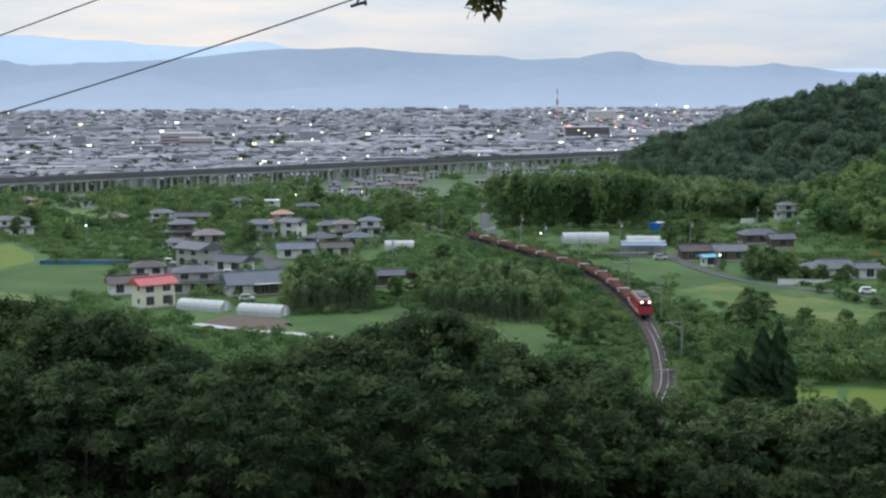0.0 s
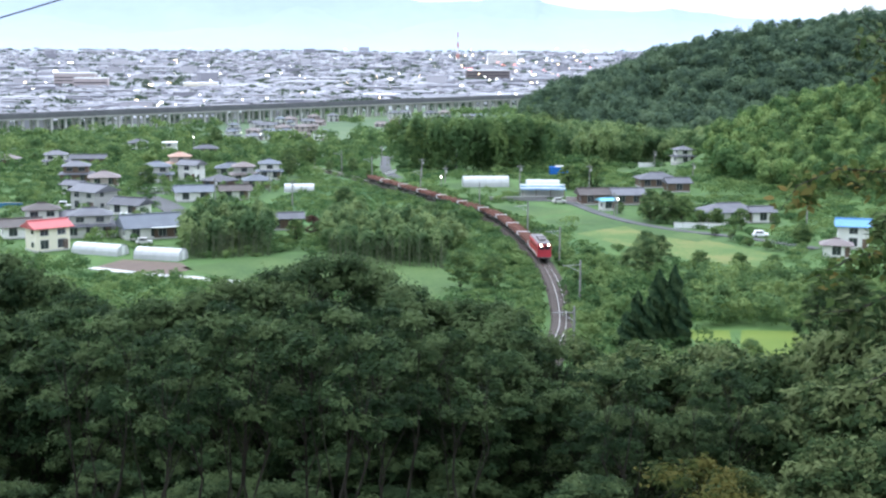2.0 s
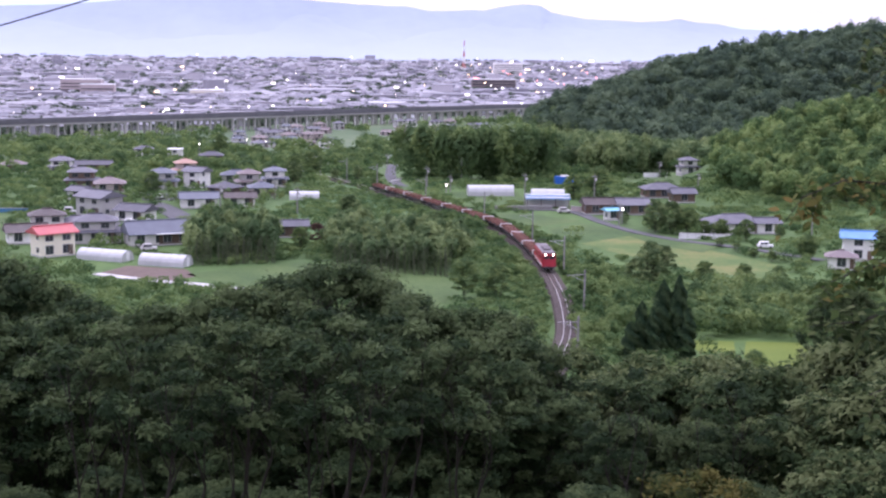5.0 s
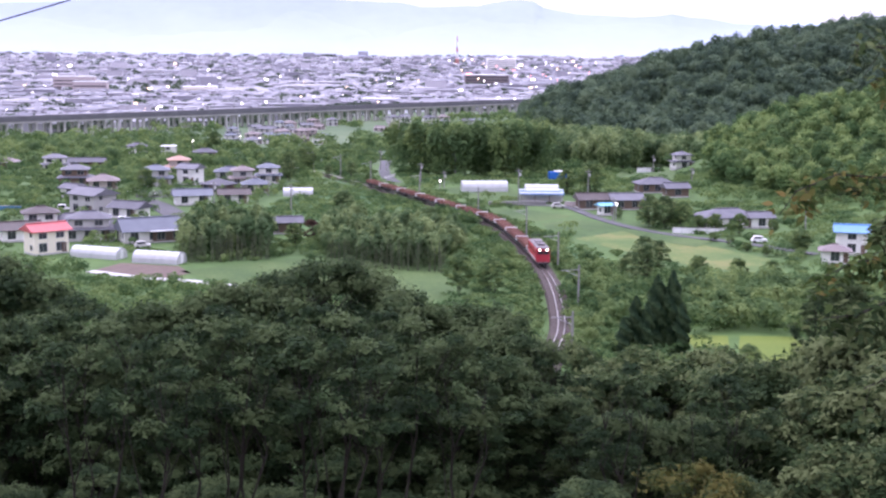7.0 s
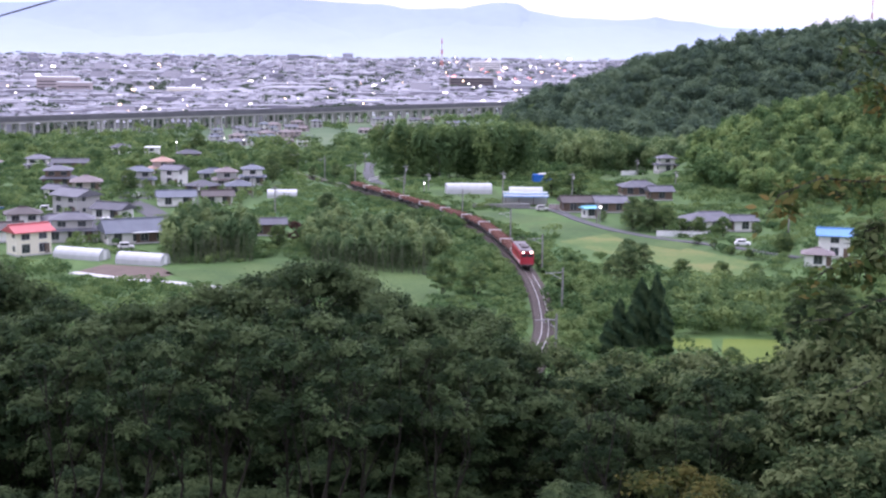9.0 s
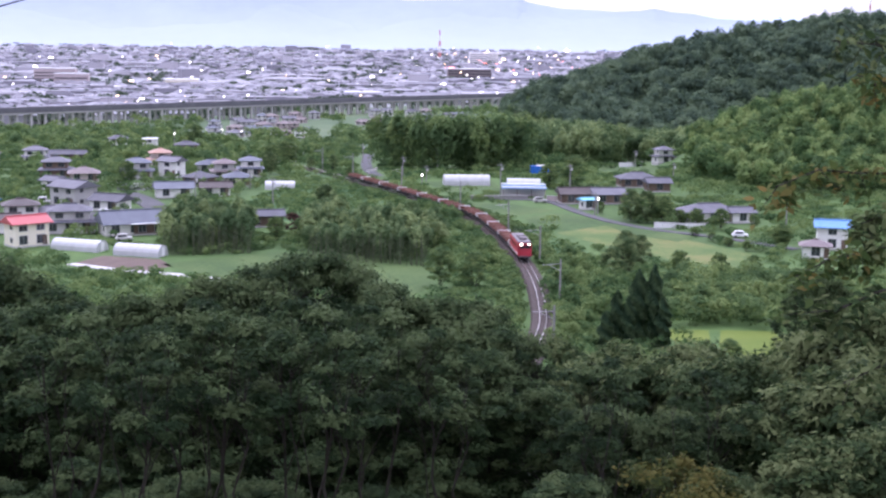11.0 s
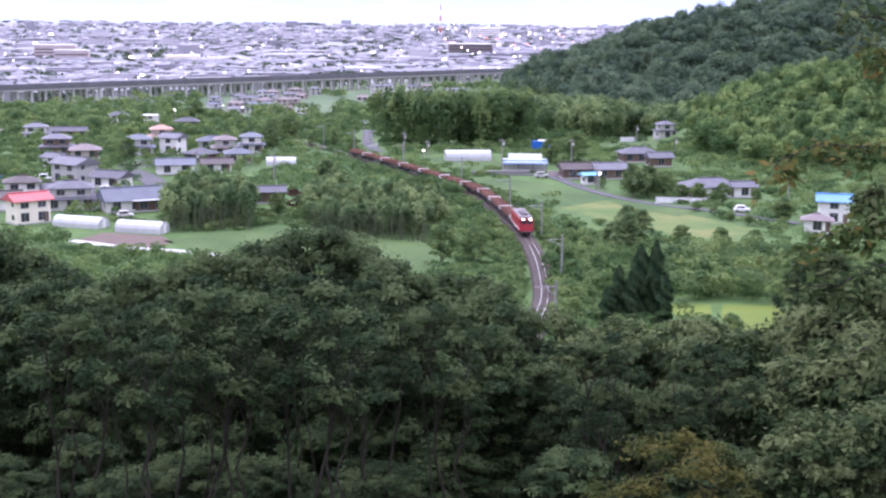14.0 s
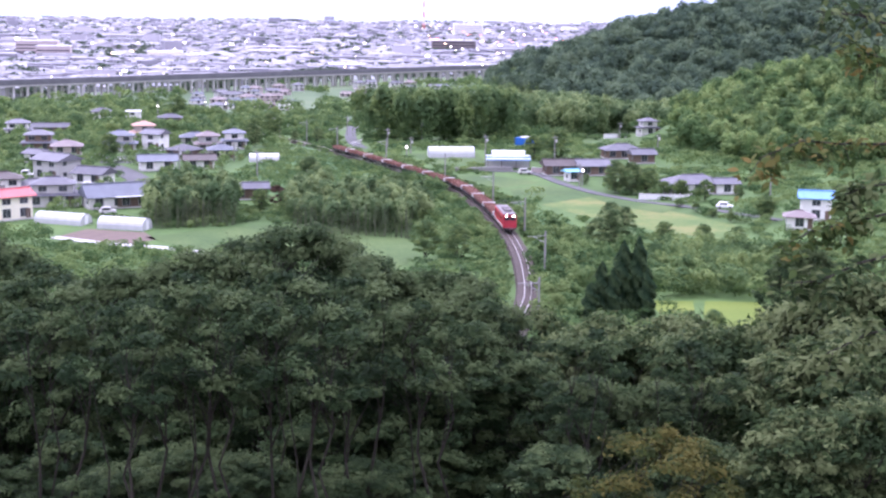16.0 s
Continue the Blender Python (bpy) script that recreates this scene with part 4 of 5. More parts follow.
# farm by the grove and houses below the wooded hill
house(68.0, 366.5, 11, 7, 1, 3, M["roof_dark"], M["wall_brown"], "dark farmhouse with a veranda and dark roof", hip=False, group="hillside farms")
house(67.9, 352.5, 3.6, 3.2, 1, 14, M["roof_teal"], M["wall_white"], "small white shed with a turquoise roof", hip=False, pitch=0.2, group="hillside farms", category="shed")
house(75.9, 366.0, 9, 7, 1, 4, M["roof_grey"], M["wall_brown"], "brown outbuilding with a grey tiled roof", hip=False, group="hillside farms")
house(93.0, 406.0, 12, 8, 1, 4, M["roof_grey"], M["wall_brown"], "farmhouse with a grey tiled roof", group="hillside farms")
house(96.4, 394.0, 7, 6, 1, 4, M["roof_grey"], M["wall_brown"], "annexe with a grey tiled roof", hip=False, group="hillside farms")
house(120.3, 484.5, 7.4, 6, 2, 10, M["roof_grey"], M["wall_white"], "tall white house with tiled skirt roof on the hillside", skirt=True, group="hillside farms")
house(93.8, 330.5, 15, 9, 1, 6, M["roof_grey"], M["wall_white"], "wide single-storey house with a grey hip roof", group="hillside farms")
house(101.4, 329.0, 6, 5, 1, 6, M["roof_grey"], M["wall_white"], "small white annexe with a grey roof", hip=False, group="hillside farms")
house(109.3, 288.0, 7, 6, 2, -18, M["roof_blue"], M["wall_white"], "white two-storey house with a bright blue roof", hip=False, group="hillside farms")
house(101.6, 276.5, 6, 5, 1, -18, M["roof_brown"], M["wall_white"], "white low annexe with a brownish roof", group="hillside farms")


def far_village(spec, seed):
    """Closely built houses on lanes running with the slope."""
    r = np.random.default_rng(seed)
    kinds = [("roof_grey", "wall_white", "white house with a grey roof"), ("roof_brown", "wall_pink", "pinkish house with a brown roof"),
             ("roof_slate", "wall_white", "white house with a dark blue-grey roof"), ("roof_grey", "wall_grey", "grey two-storey house")]
    for x0, y0, dx, dy, n in spec:
        for i in range(n):
            k = kinds[int(r.integers(len(kinds)))]
            house(x0 + dx * i + r.normal() * 2.2, y0 + dy * i + r.normal() * 14, r.uniform(8, 12.5), r.uniform(7, 9), 2 if r.uniform() < 0.75 else 1, r.choice([8, -25, 40]) + r.normal() * 9,
                  M[k[0]], M[k[1]], k[2] + " in the far hamlet", hip=bool(r.uniform() < 0.5), skirt=bool(r.uniform() < 0.3), group="hamlet houses")


far_village([(-62.3, 822.5, 10.0, 2, 6), (-72.7, 930.5, 10.6, 2, 6), (-61.8, 988.0, 11.5, 3, 5), (-49.9, 1045.0, 12.5, 3, 4), (26.4, 994.0, 14, 3, 4), (63.2, 1066.0, 15, 4, 4), (38.0, 1119.5, 16, 4, 4)], 5)


# ---- greenhouses and sheds ----
def greenhouse(x, y, length, w, h, yaw, label):
    """A film tunnel on hoops, with end walls and a door."""
    b = empty("greenhouse", label, "greenhouse", "film tunnels", pose(x, y, zt(x, y), 0, 0, yaw))
    seg, arc = 12, 10
    bm = bmesh.new()
    rings = []
    for i in range(seg + 1):
        xx = -length / 2 + length * i / seg
        ring = []
        for k in range(arc + 1):
            a = math.pi * k / arc
            sag = 0.035 * (i % 2)
            ring.append(bm.verts.new((xx, -math.cos(a) * (w / 2 - sag), max(0.0, (math.sin(a) ** 0.72) * (h - sag)))))
        rings.append(ring)
    for i in range(seg):
        for k in range(arc):
            bm.faces.new((rings[i][k], rings[i + 1][k], rings[i + 1][k + 1], rings[i][k + 1]))
    bm.faces.new(rings[0][::-1])
    bm.faces.new(rings[-1])
    part("film", bm, M["film"], b)
    for i in range(0, seg + 1, 2):
        hoop = bmesh.new()
        xx = -length / 2 + length * i / seg
        pts = [(xx, -math.cos(math.pi * k / 8) * (w / 2 + 0.02), (max(0.0, math.sin(math.pi * k / 8)) ** 0.72) * (h + 0.02)) for k in range(9)]
        for p, q in zip(pts, pts[1:]):
            tube(hoop, p, q, 0.03, 0.03, 4)
        part("hoop", hoop, M["alu"], b)
    part("door", boxed(length / 2, length / 2 + 0.05, -0.6, 0.6, 0, 1.9), M["white"], b)


greenhouse(-50.3, 286.5, 11.0, 4.4, 2.2, -24, "white film greenhouse tunnel beside the red-roofed house")
greenhouse(-37.0, 279.5, 10.0, 4.4, 2.3, -20, "white film greenhouse tunnel by the tilled plot")
greenhouse(42.0, 408.5, 13.6, 5.5, 3.1, 1, "pale film greenhouse tunnel below the grove")
greenhouse(57.6, 397.5, 9.6, 5.5, 3.2, -4, "pale film greenhouse tunnel behind the striped shed")
greenhouse(-12.8, 396.5, 8.4, 5.0, 2.3, 1, "low pale film tunnel at the village edge")
greenhouse(-38.1, 536.0, 9.5, 5.0, 2.2, 2, "low pale film tunnel among bushes")


def striped_shed(x, y):
    b = empty("shed", "open shed with a blue and white striped sheet roof", "shed", "", pose(x, y, zt(x, y), 0, 0, -4))
    for i in range(4):
        z = 2.5 + 0.28 * i
        part("roof_strip", boxed(-6.2, 6.2, -2.6 + 1.3 * i, -1.3 + 1.3 * i, z, z + 0.12), M["roof_blue"] if i % 2 == 0 else M["white"], b)
    for sx in (-5.8, -2, 2, 5.8):
        for sy in (-2.3, 2.3):
            part("post", boxed(sx - 0.08, sx + 0.08, sy - 0.08, sy + 0.08, 0, 2.5), M["wall_brown"], b)
    part("wall", boxed(-6, 6, 2.0, 2.1, 0, 2.4), M["wall_grey"], b)


striped_shed(55.1, 379.5)


def container(x, y):
    b = empty("container", "bright blue tarpaulin-covered store under the trees", "container", "", pose(x, y, zt(x, y), 0, 0, 4))
    part("body", bevelled(0.08, -3, 3, -1.3, 1.3, 0.1, 2.5), M["tarp"], b)
    part("lid", bevelled(0.05, -1.0, 3.1, -1.4, 1.4, 2.5, 2.75), M["white"], b)


container(71.3, 455.5)


def garden_wall(x, y, length, h, yaw, label, mat=None):
    b = empty("garden_wall", label, "wall", "", pose(x, y, zt(x, y), 0, 0, yaw))
    n = max(2, int(length / 1.8))
    for i in range(n):
        part("panel", boxed(-length / 2 + i * length / n + 0.03, -length / 2 + (i + 1) * length / n - 0.03, -0.08, 0.08, 0, h), mat or M["white"], b)
    part("coping", boxed(-length / 2, length / 2, -0.14, 0.14, h, h + 0.1), M["concrete"], b)


garden_wall(83.6, 318.0, 12, 1.3, -12, "white garden wall in front of the wide house")
garden_wall(108.8, 484.5, 9, 1.6, 4, "white retaining wall on the hillside terrace")
garden_wall(47.5, 373.0, 16, 1.1, 2, "grey sheet fence beside the striped shed", M["pole"])
garden_wall(15.6, 459.0, 11, 0.8, 70, "white guard rail along the lane by the grove")
garden_wall(63.7, 369.0, 8, 1.3, -30, "pale garden wall along the farm road", M["wall_pink"])
garden_wall(-95.1, 363.5, 24, 1.1, -2, "low blue netting fence round a vegetable plot", M["net_blue"])


# ---- parked cars ----
def car(x, y, yaw, paint, label, tall=1.5):
    b = empty("car", label, "car", "parked cars", pose(x, y, zt(x, y) + 0.14, 0, 0, yaw))
    part("body", bevelled(0.12, -1.75, 1.75, -0.74, 0.74, 0.25, 0.85), paint, b)
    bm = boxed(-1.5, 0.8, -0.68, 0.68, 0.85, tall)
    for v in bm.verts:
        if v.co.z > 1:
            v.co.x *= 0.82
            v.co.y *= 0.86
    bmesh.ops.bevel(bm, geom=bm.edges[:], offset=0.06, segments=2, profile=0.5, affect="EDGES")
    part("cabin", bm, paint, b)
    for sy in (-1, 1):
        part("side_window", boxed(-1.15, 0.5, sy * 0.655 - 0.02, sy * 0.655 + 0.02, 0.95, tall - 0.15), M["glass"], b)
    part("windscreen", boxed(0.68, 0.74, -0.55, 0.55, 0.92, tall - 0.15), M["glass"], b)
    for x0 in (-1.1, 1.1):
        for sy in (-0.68, 0.68):
            w = bmesh.new()
            tube(w, (x0, sy - 0.09, 0.28), (x0, sy + 0.09, 0.28), 0.28, 0.28, 14)
            part("wheel", w, M["black"], b)
    for sy in (-0.5, 0.5):
        part("headlight", bevelled(0.03, 1.7, 1.78, sy - 0.14, sy + 0.14, 0.55, 0.7), M["white"], b)


car(-52.8, 336.0, 10, M["white"], "white van parked beside a village house", 1.8)
car(-48.2, 330.5, -20, M["white"], "white compact car on the village lane")
car(-42.9, 297.5, 12, M["wall_grey"], "silver car parked in front of the farm building")
car(-60.4, 402.5, 15, M["white"], "white car parked by a pinkish bungalow")
car(-53.4, 394.0, 60, M["white"], "white car on the village lane")
car(57.6, 366.0, 5, M["wall_grey"], "grey car parked beside the striped shed")
car(71.5, 383.0, 5, M["white"], "white car in the farmyard")
car(93.8, 303.5, -8, M["white"], "white car on the farm road")
car(-72.0, 360.5, 5, M["white"], "white light truck at the edge of the vegetable plot", 1.7)


# ---- poles and lamps ----
def utility_pole(x, y, h, label, lamp=False, arm=True):
    b = empty("utility_pole", label, "pole", "utility poles", pose(x, y, zt(x, y)))
    bm = bmesh.new()
    tube(bm, (0, 0, -0.3), (0, 0, h), 0.19, 0.13, 8)
    part("pole", bm, M["pole"], b)
    if arm:
        part("crossarm", boxed(-0.9, 0.9, -0.06, 0.06, h - 0.7, h - 0.55), M["alu"], b)
        part("transformer", bevelled(0.05, 0.2, 0.65, -0.25, 0.25, h - 2.0, h - 1.2), M["wall_grey"], b)
    if lamp:
        bm = bmesh.new()
        bmesh.ops.create_icosphere(bm, subdivisions=1, radius=0.32, matrix=Matrix.Translation((0, -0.5, h * 0.8)))
        part("lamp", bm, M["lamp_white"], b, "glowing white lamp")


for args in ((24.0, 425.0, 7.0), (30.7, 418.0, 5.0), (37.8, 464.0, 8.5), (49.2, 384.0, 9.0), (14.0, 512.0, 7.5), (106.8, 416.5, 6.0), (109.6, 482.0, 6.0),
             (67.8, 341.5, 6.0), (-21.3, 396.5, 5.0), (-13.4, 358.0, 7.5), (110.7, 322.0, 8.0), (70.4, 392.5, 8.0), (-33.3, 359.0, 8.0), (-139.3, 543.5, 7.0)):
    utility_pole(*args, "grey concrete utility pole with a crossarm")
for args in ((-66.2, 619.0, 9.5), (-106.9, 412.0, 7.0), (28.6, 406.0, 4.0), (68.9, 343.5, 5.0), (-58.0, 791.5, 6.0), (-46.9, 789.5, 5.0)):
    utility_pole(*args, "street lamp already lit on a slim pole", lamp=True, arm=False)


def line_mast(x, y, h, yaw):
    """A mast of the railway's overhead line with its bracket."""
    b = empty("overhead_line_mast", "grey mast with bracket arm beside the railway", "mast", "overhead line masts", pose(x, y, zt(x, y), 0, 0, yaw))
    bm = bmesh.new()
    tube(bm, (0, 0, -0.3), (0, 0, h), 0.19, 0.15, 8)
    part("pole", bm, M["pole"], b)
    bm = bmesh.new()
    tube(bm, (0, 0, h - 0.8), (-3.0, 0, h - 1.0), 0.06, 0.05, 6)
    tube(bm, (0, 0, h - 2.0), (-2.2, 0, h - 1.0), 0.05, 0.04, 6)
    part("bracket", bm, M["alu"], b)


for s in range(18, len(LINE) - 40, 40):
    p, q = LINE[s], LINE[s + 1]
    t = (q - p).normalized()
    o = p + Vector((t.y, -t.x, 0)) * 3.2
    line_mast(o.x, o.y, 7.6, math.degrees(math.atan2(t.y, t.x)) - 90)


# ---- train ----
def bogie(thing, x, z):
    bm = bmesh.new()
    box(bm, x - 1.3, x + 1.3, -0.95, 0.95, z + 0.35, z + 0.65)
    bg = part("bogie", bm, M["black"], thing)
    for dx in (-0.9, 0.9):
        for sy in (-0.62, 0.62):
            w = bmesh.new()
            tube(w, (x + dx, sy - 0.07, z + 0.43), (x + dx, sy + 0.07, z + 0.43), 0.43, 0.43, 14)
            part("wheel", w, M["black"], bg)


def flat_wagon():
    b = empty("flat_wagon", "long flat wagon carrying rusty rails between racks", "railway wagon", "rail train wagons")
    part("underframe", bevelled(0.04, -6.7, 6.7, -1.3, 1.3, 0.85, 1.1), M["black"], b)
    part("deck", boxed(-6.6, 6.6, -1.2, 1.2, 1.1, 1.16), M["black"], b)
    for x in (-4.6, 4.6):
        bogie(b, x, 0)
    for x in (-5.2, -1.75, 1.75, 5.2):
        bm = bmesh.new()
        box(bm, x - 0.12, x + 0.12, -1.4, 1.4, 1.16, 1.32)
        box(bm, x - 0.1, x + 0.1, -1.4, -1.25, 1.32, 1.95)
        box(bm, x - 0.1, x + 0.1, 1.25, 1.4, 1.32, 1.95)
        box(bm, x - 0.13, x + 0.13, -1.4, 1.4, 1.87, 2.0)
        part("rack", bm, M["white"] if x == 5.2 else M["rust"], b)
    for z in (1.34, 1.6):
        for k in range(8):
            y = -1.05 + 0.3 * k
            bm = bmesh.new()
            box(bm, -6.95, 6.95, y - 0.06, y + 0.06, z, z + 0.03)
            box(bm, -6.95, 6.95, y - 0.012, y + 0.012, z + 0.03, z + 0.13)
            box(bm, -6.95, 6.95, y - 0.035, y + 0.035, z + 0.13, z + 0.17)
            part("loaded_rail", bm, M["rust"], b)
    return b


def locomotive():
    b = empty("locomotive", "red electric locomotive with grey roof and lit headlamps", "locomotive")
    bm = bmesh.new()
    box(bm, -6.7, 6.7, -1.4, 1.4, 1.0, 3.55)
    for v in bm.verts:
        if v.co.z > 3:
            v.co.x *= 0.95
            v.co.y *= 0.96
    bmesh.ops.bevel(bm, geom=bm.edges[:], offset=0.12, segments=2, profile=0.5, affect="EDGES")
    part("body", bm, M["loco_red"], b)
    part("frame", boxed(-6.9, 6.9, -1.25, 1.25, 0.7, 1.0), M["black"], b)
    part("stripe", boxed(-6.4, 6.4, -1.43, 1.43, 1.25, 1.42), M["white"], b)
    part("roof", bevelled(0.1, -6.3, 6.3, -1.25, 1.25, 3.5, 3.82), M["loco_grey"], b)
    for x, l in ((-1.8, 1.6), (0.8, 1.2), (2.6, 0.9)):
        part("roof_box", bevelled(0.05, x, x + l, -0.7, 0.7, 3.82, 4.2), M["loco_grey"], b)
    for x in (-4.6, 4.4):
        bm = bmesh.new()
        for sy in (-0.55, 0.55):
            tube(bm, (x - 0.8, sy, 3.9), (x + 0.5, sy, 4.35), 0.035, 0.03, 5)
            tube(bm, (x + 0.5, sy, 4.35), (x - 0.7, sy, 4.7), 0.035, 0.03, 5)
        box(bm, x - 0.85, x - 0.6, -0.95, 0.95, 4.68, 4.75)
        part("pantograph", bm, M["black"], b)
    for s in (-1, 1):
        cab = 6.7 * s
        for y0 in (-1.05, 0.1):
            part("cab_window", boxed(min(cab * 0.955, cab * 0.985), max(cab * 0.955, cab * 0.985), y0, y0 + 0.95, 2.55, 3.2), M["glass"], b)
        part("bumper", boxed(min(cab, cab + 0.2 * s), max(cab, cab + 0.2 * s), -1.3, 1.3, 0.75, 1.05), M["loco_grey"], b)
    for sy in (-0.75, 0.75):
        bm = bmesh.new()
        tube(bm, (6.35, sy, 3.42), (6.75, sy, 3.42), 0.2, 0.2, 14)
        lamp = part("headlamp_housing", bm, M["loco_red"], b)
        bm = bmesh.new()
        tube(bm, (6.75, sy, 3.42), (6.79, sy, 3.42), 0.18, 0.16, 14)
        part("headlamp", bm, M["head_lamp"], lamp, "lit headlamp")
    for x in (-4.2, 4.2):
        bogie(b, x, 0)
    for x in (-5.0, -2.5, 0.0, 2.5, 5.0):
        for sy in (-1, 1):
            part("side_window", boxed(x - 0.4, x + 0.4, sy * 1.405 - 0.015, sy * 1.405 + 0.015, 2.5, 3.0), M["glass"], b)
    return b


def on_track(s, half):
    """The pose of a vehicle whose middle is s metres along the line, its front to the near end."""
    a, b = LINE[int(s - half)], LINE[int(s + half)]
    f = (a - b).normalized()
    m = (a + b) / 2
    return pose(m.x, m.y, rail_height(m) + 0.2, 0, 0, math.degrees(math.atan2(f.y, f.x)))


HEAD = 96
engine = locomotive()
engine.matrix_world = on_track(HEAD + 7, 5)
first = flat_wagon()
first.matrix_world = on_track(HEAD + 14 + 7, 5)
for i in range(1, 10):
    copy_thing(first, on_track(HEAD + 14 + 7 + 14 * i, 5))


# ---- trees near the camera ----
def tree(name, height, radius, seed, mat, label, leaves=24000, size=0.075, group="hillside trees", low=0.5, clumps=120, clump=0.42, stems=2):
    """Slender stems that fork into limbs, each limb ending in a domed spray of leaves."""
    r = np.random.default_rng(seed)
    b = empty(name, label, "tree", group)
    bm = bmesh.new()
    lines = []
    for k in range(stems):
        a = r.uniform(0, math.tau)
        lean = radius * (0.12 if stems == 1 else r.uniform(0.25, 0.6))
        pts = []
        for f in np.linspace(0, 1, 9):
            sway = Vector(r.normal(size=3)) * 0.012 * height * (f > 0)
            pts.append(Vector((math.cos(a) * (0.15 * (stems > 1) + lean * f ** 1.4), math.sin(a) * (0.15 * (stems > 1) + lean * f ** 1.4), -0.8 + (height * 0.93 + 0.8) * f)) + Vector((sway.x, sway.y, 0)))
        thick = (0.0068 * height + 0.016) * (1.0 if k == 0 else r.uniform(0.55, 0.85))
        for i in range(8):
            tube(bm, pts[i], pts[i + 1], thick * (1 - i / 8.6), thick * (1 - (i + 1) / 8.6), 7)
        lines.append((pts, thick))
    out, tones = [], []
    per = max(12, leaves // clumps)
    for k in range(clumps):
        u = r.uniform() ** 0.7
        f = low + (1 - low) * u
        reach = radius * (math.sin(math.pi * min(1.0, 0.16 + 0.8 * u))) ** 0.6
        a, rr = r.uniform(0, math.tau), reach * math.sqrt(r.uniform(0.12, 1.0))
        c = Vector((math.cos(a) * rr, math.sin(a) * rr, height * f - 0.1))
        pts, thick = min(lines, key=lambda q: (q[0][int(8 * f)] - c).length)
        if k % 2 == 0:
            root_at = max(0.15, f - rr / height * r.uniform(0.6, 1.3))
            i = min(7, int(root_at * 8))
            root = pts[i].lerp(pts[i + 1], root_at * 8 - i)
            bend = root.lerp(c, 0.55) + Vector((0, 0, 0.08 * rr))
            w = thick * (1 - root_at) * 0.55 + 0.008
            tube(bm, root, bend, w, w * 0.65, 5)
            tube(bm, bend, c, w * 0.65, 0.006, 5)
        size_of = clump * r.uniform(0.6, 1.35)
        n = int(per * r.uniform(0.6, 1.4))
        d = r.normal(size=(n, 3))
        d /= np.linalg.norm(d, axis=1)[:, None]
        d[:, 2] = np.where(d[:, 2] < -0.15, -d[:, 2] * 0.7, d[:, 2])
        lump = 1 + 0.3 * np.sin(d[:, 0] * 6 + k) * np.sin(d[:, 1] * 5 + 2 * k)
        at = np.array(c) + d * (size_of * (0.4 + 0.7 * r.uniform(size=n)) * lump)[:, None] * np.array([1, 1, 0.8])
        out.append(leaf_quads(at, size, outward=d * 0.7 + np.array([0, 0, 0.35]), r=r, aspect=0.48, loose=0.3))
        tones.append(np.clip(np.full(n, r.uniform()) + r.normal(size=n) * 0.08, 0, 1))
    part("trunk", bm, M["bark"], b)
    quads_object("crown", np.concatenate(out), mat, b, np.concatenate(tones))
    return b


TEMPLATES = [
    (tree("tree", 10, 2.5, 11, M["near_leaf"], "dark green broadleaf tree on the slope below", low=0.2, stems=2, clumps=190, leaves=30000, clump=0.38), 10),
    (tree("tree", 10, 2.2, 12, M["near_leaf"], "dark green broadleaf tree with slender trunks", low=0.3, stems=3, clumps=140, leaves=23000, clump=0.36), 10),
    (tree("tree", 10, 2.7, 13, M["near_leaf"], "spreading dark green broadleaf tree", low=0.24, stems=3, clump=0.42, clumps=170, leaves=28000), 10),
    (tree("tree", 6, 2.0, 14, M["pale_leaf"], "bushy small tree with paler leaves", leaves=20000, size=0.075, low=0.22, clumps=130, clump=0.36), 6),
    (tree("tree", 6, 1.8, 15, M["pale_leaf"], "small broadleaf tree with greyish green leaves", leaves=20000, size=0.085, low=0.25, clumps=110, clump=0.38, stems=3), 6),
    (tree("tree", 5, 2.2, 16, M["shrub_leaf"], "small tree turning olive and brown", leaves=14000, size=0.06, low=0.2, clumps=100, clump=0.34, stems=3), 5),
]
TEMPLATES += [
    (tree("tree", 8, 3.4, 17, M["grove"], "rounded dark green tree standing in the valley", leaves=14000, size=0.16, group="valley trees", low=0.18, clumps=120, clump=0.8, stems=2), 8),
    (tree("tree", 8, 3.0, 18, M["bamboo"], "feathery light green tree standing in the valley", leaves=13000, size=0.15, group="valley trees", low=0.1, clumps=120, clump=0.65, stems=3), 8),
]
TEMPLATES += [
    (tree("tree", 9, 1.5, 19, M["near_leaf"], "slim bare-stemmed young tree with sparse leaves", leaves=3000, size=0.075, low=0.72, clumps=26, clump=0.32, stems=3), 9),
    (tree("tree", 4, 1.9, 20, M["plum_leaf"], "low dark red-leaved tree beside the shed", leaves=5000, size=0.13, group="valley trees", low=0.2, clumps=40, clump=0.6), 4),
]
used = {}


def plant(x, y, z_top, kind):
    """A tree whose top reaches the given height."""
    tmpl, h = TEMPLATES[kind]
    g = zt(x, y)
    s = max(0.25, (z_top - g) / h)
    wide = min(max(s, 0.8 if kind < 6 else 0.35), 1.3)
    base = used.get(kind, (1, 1, 1))
    m = pose(x, y, g, 0, 0, float(rng.uniform(0, 360))) @ Matrix.Diagonal((wide / base[0], wide / base[1], s / base[2], 1))
    if kind in used:
        copy_thing(tmpl, m)
    else:
        tmpl.matrix_basis = m
        used[kind] = (wide, wide, s)



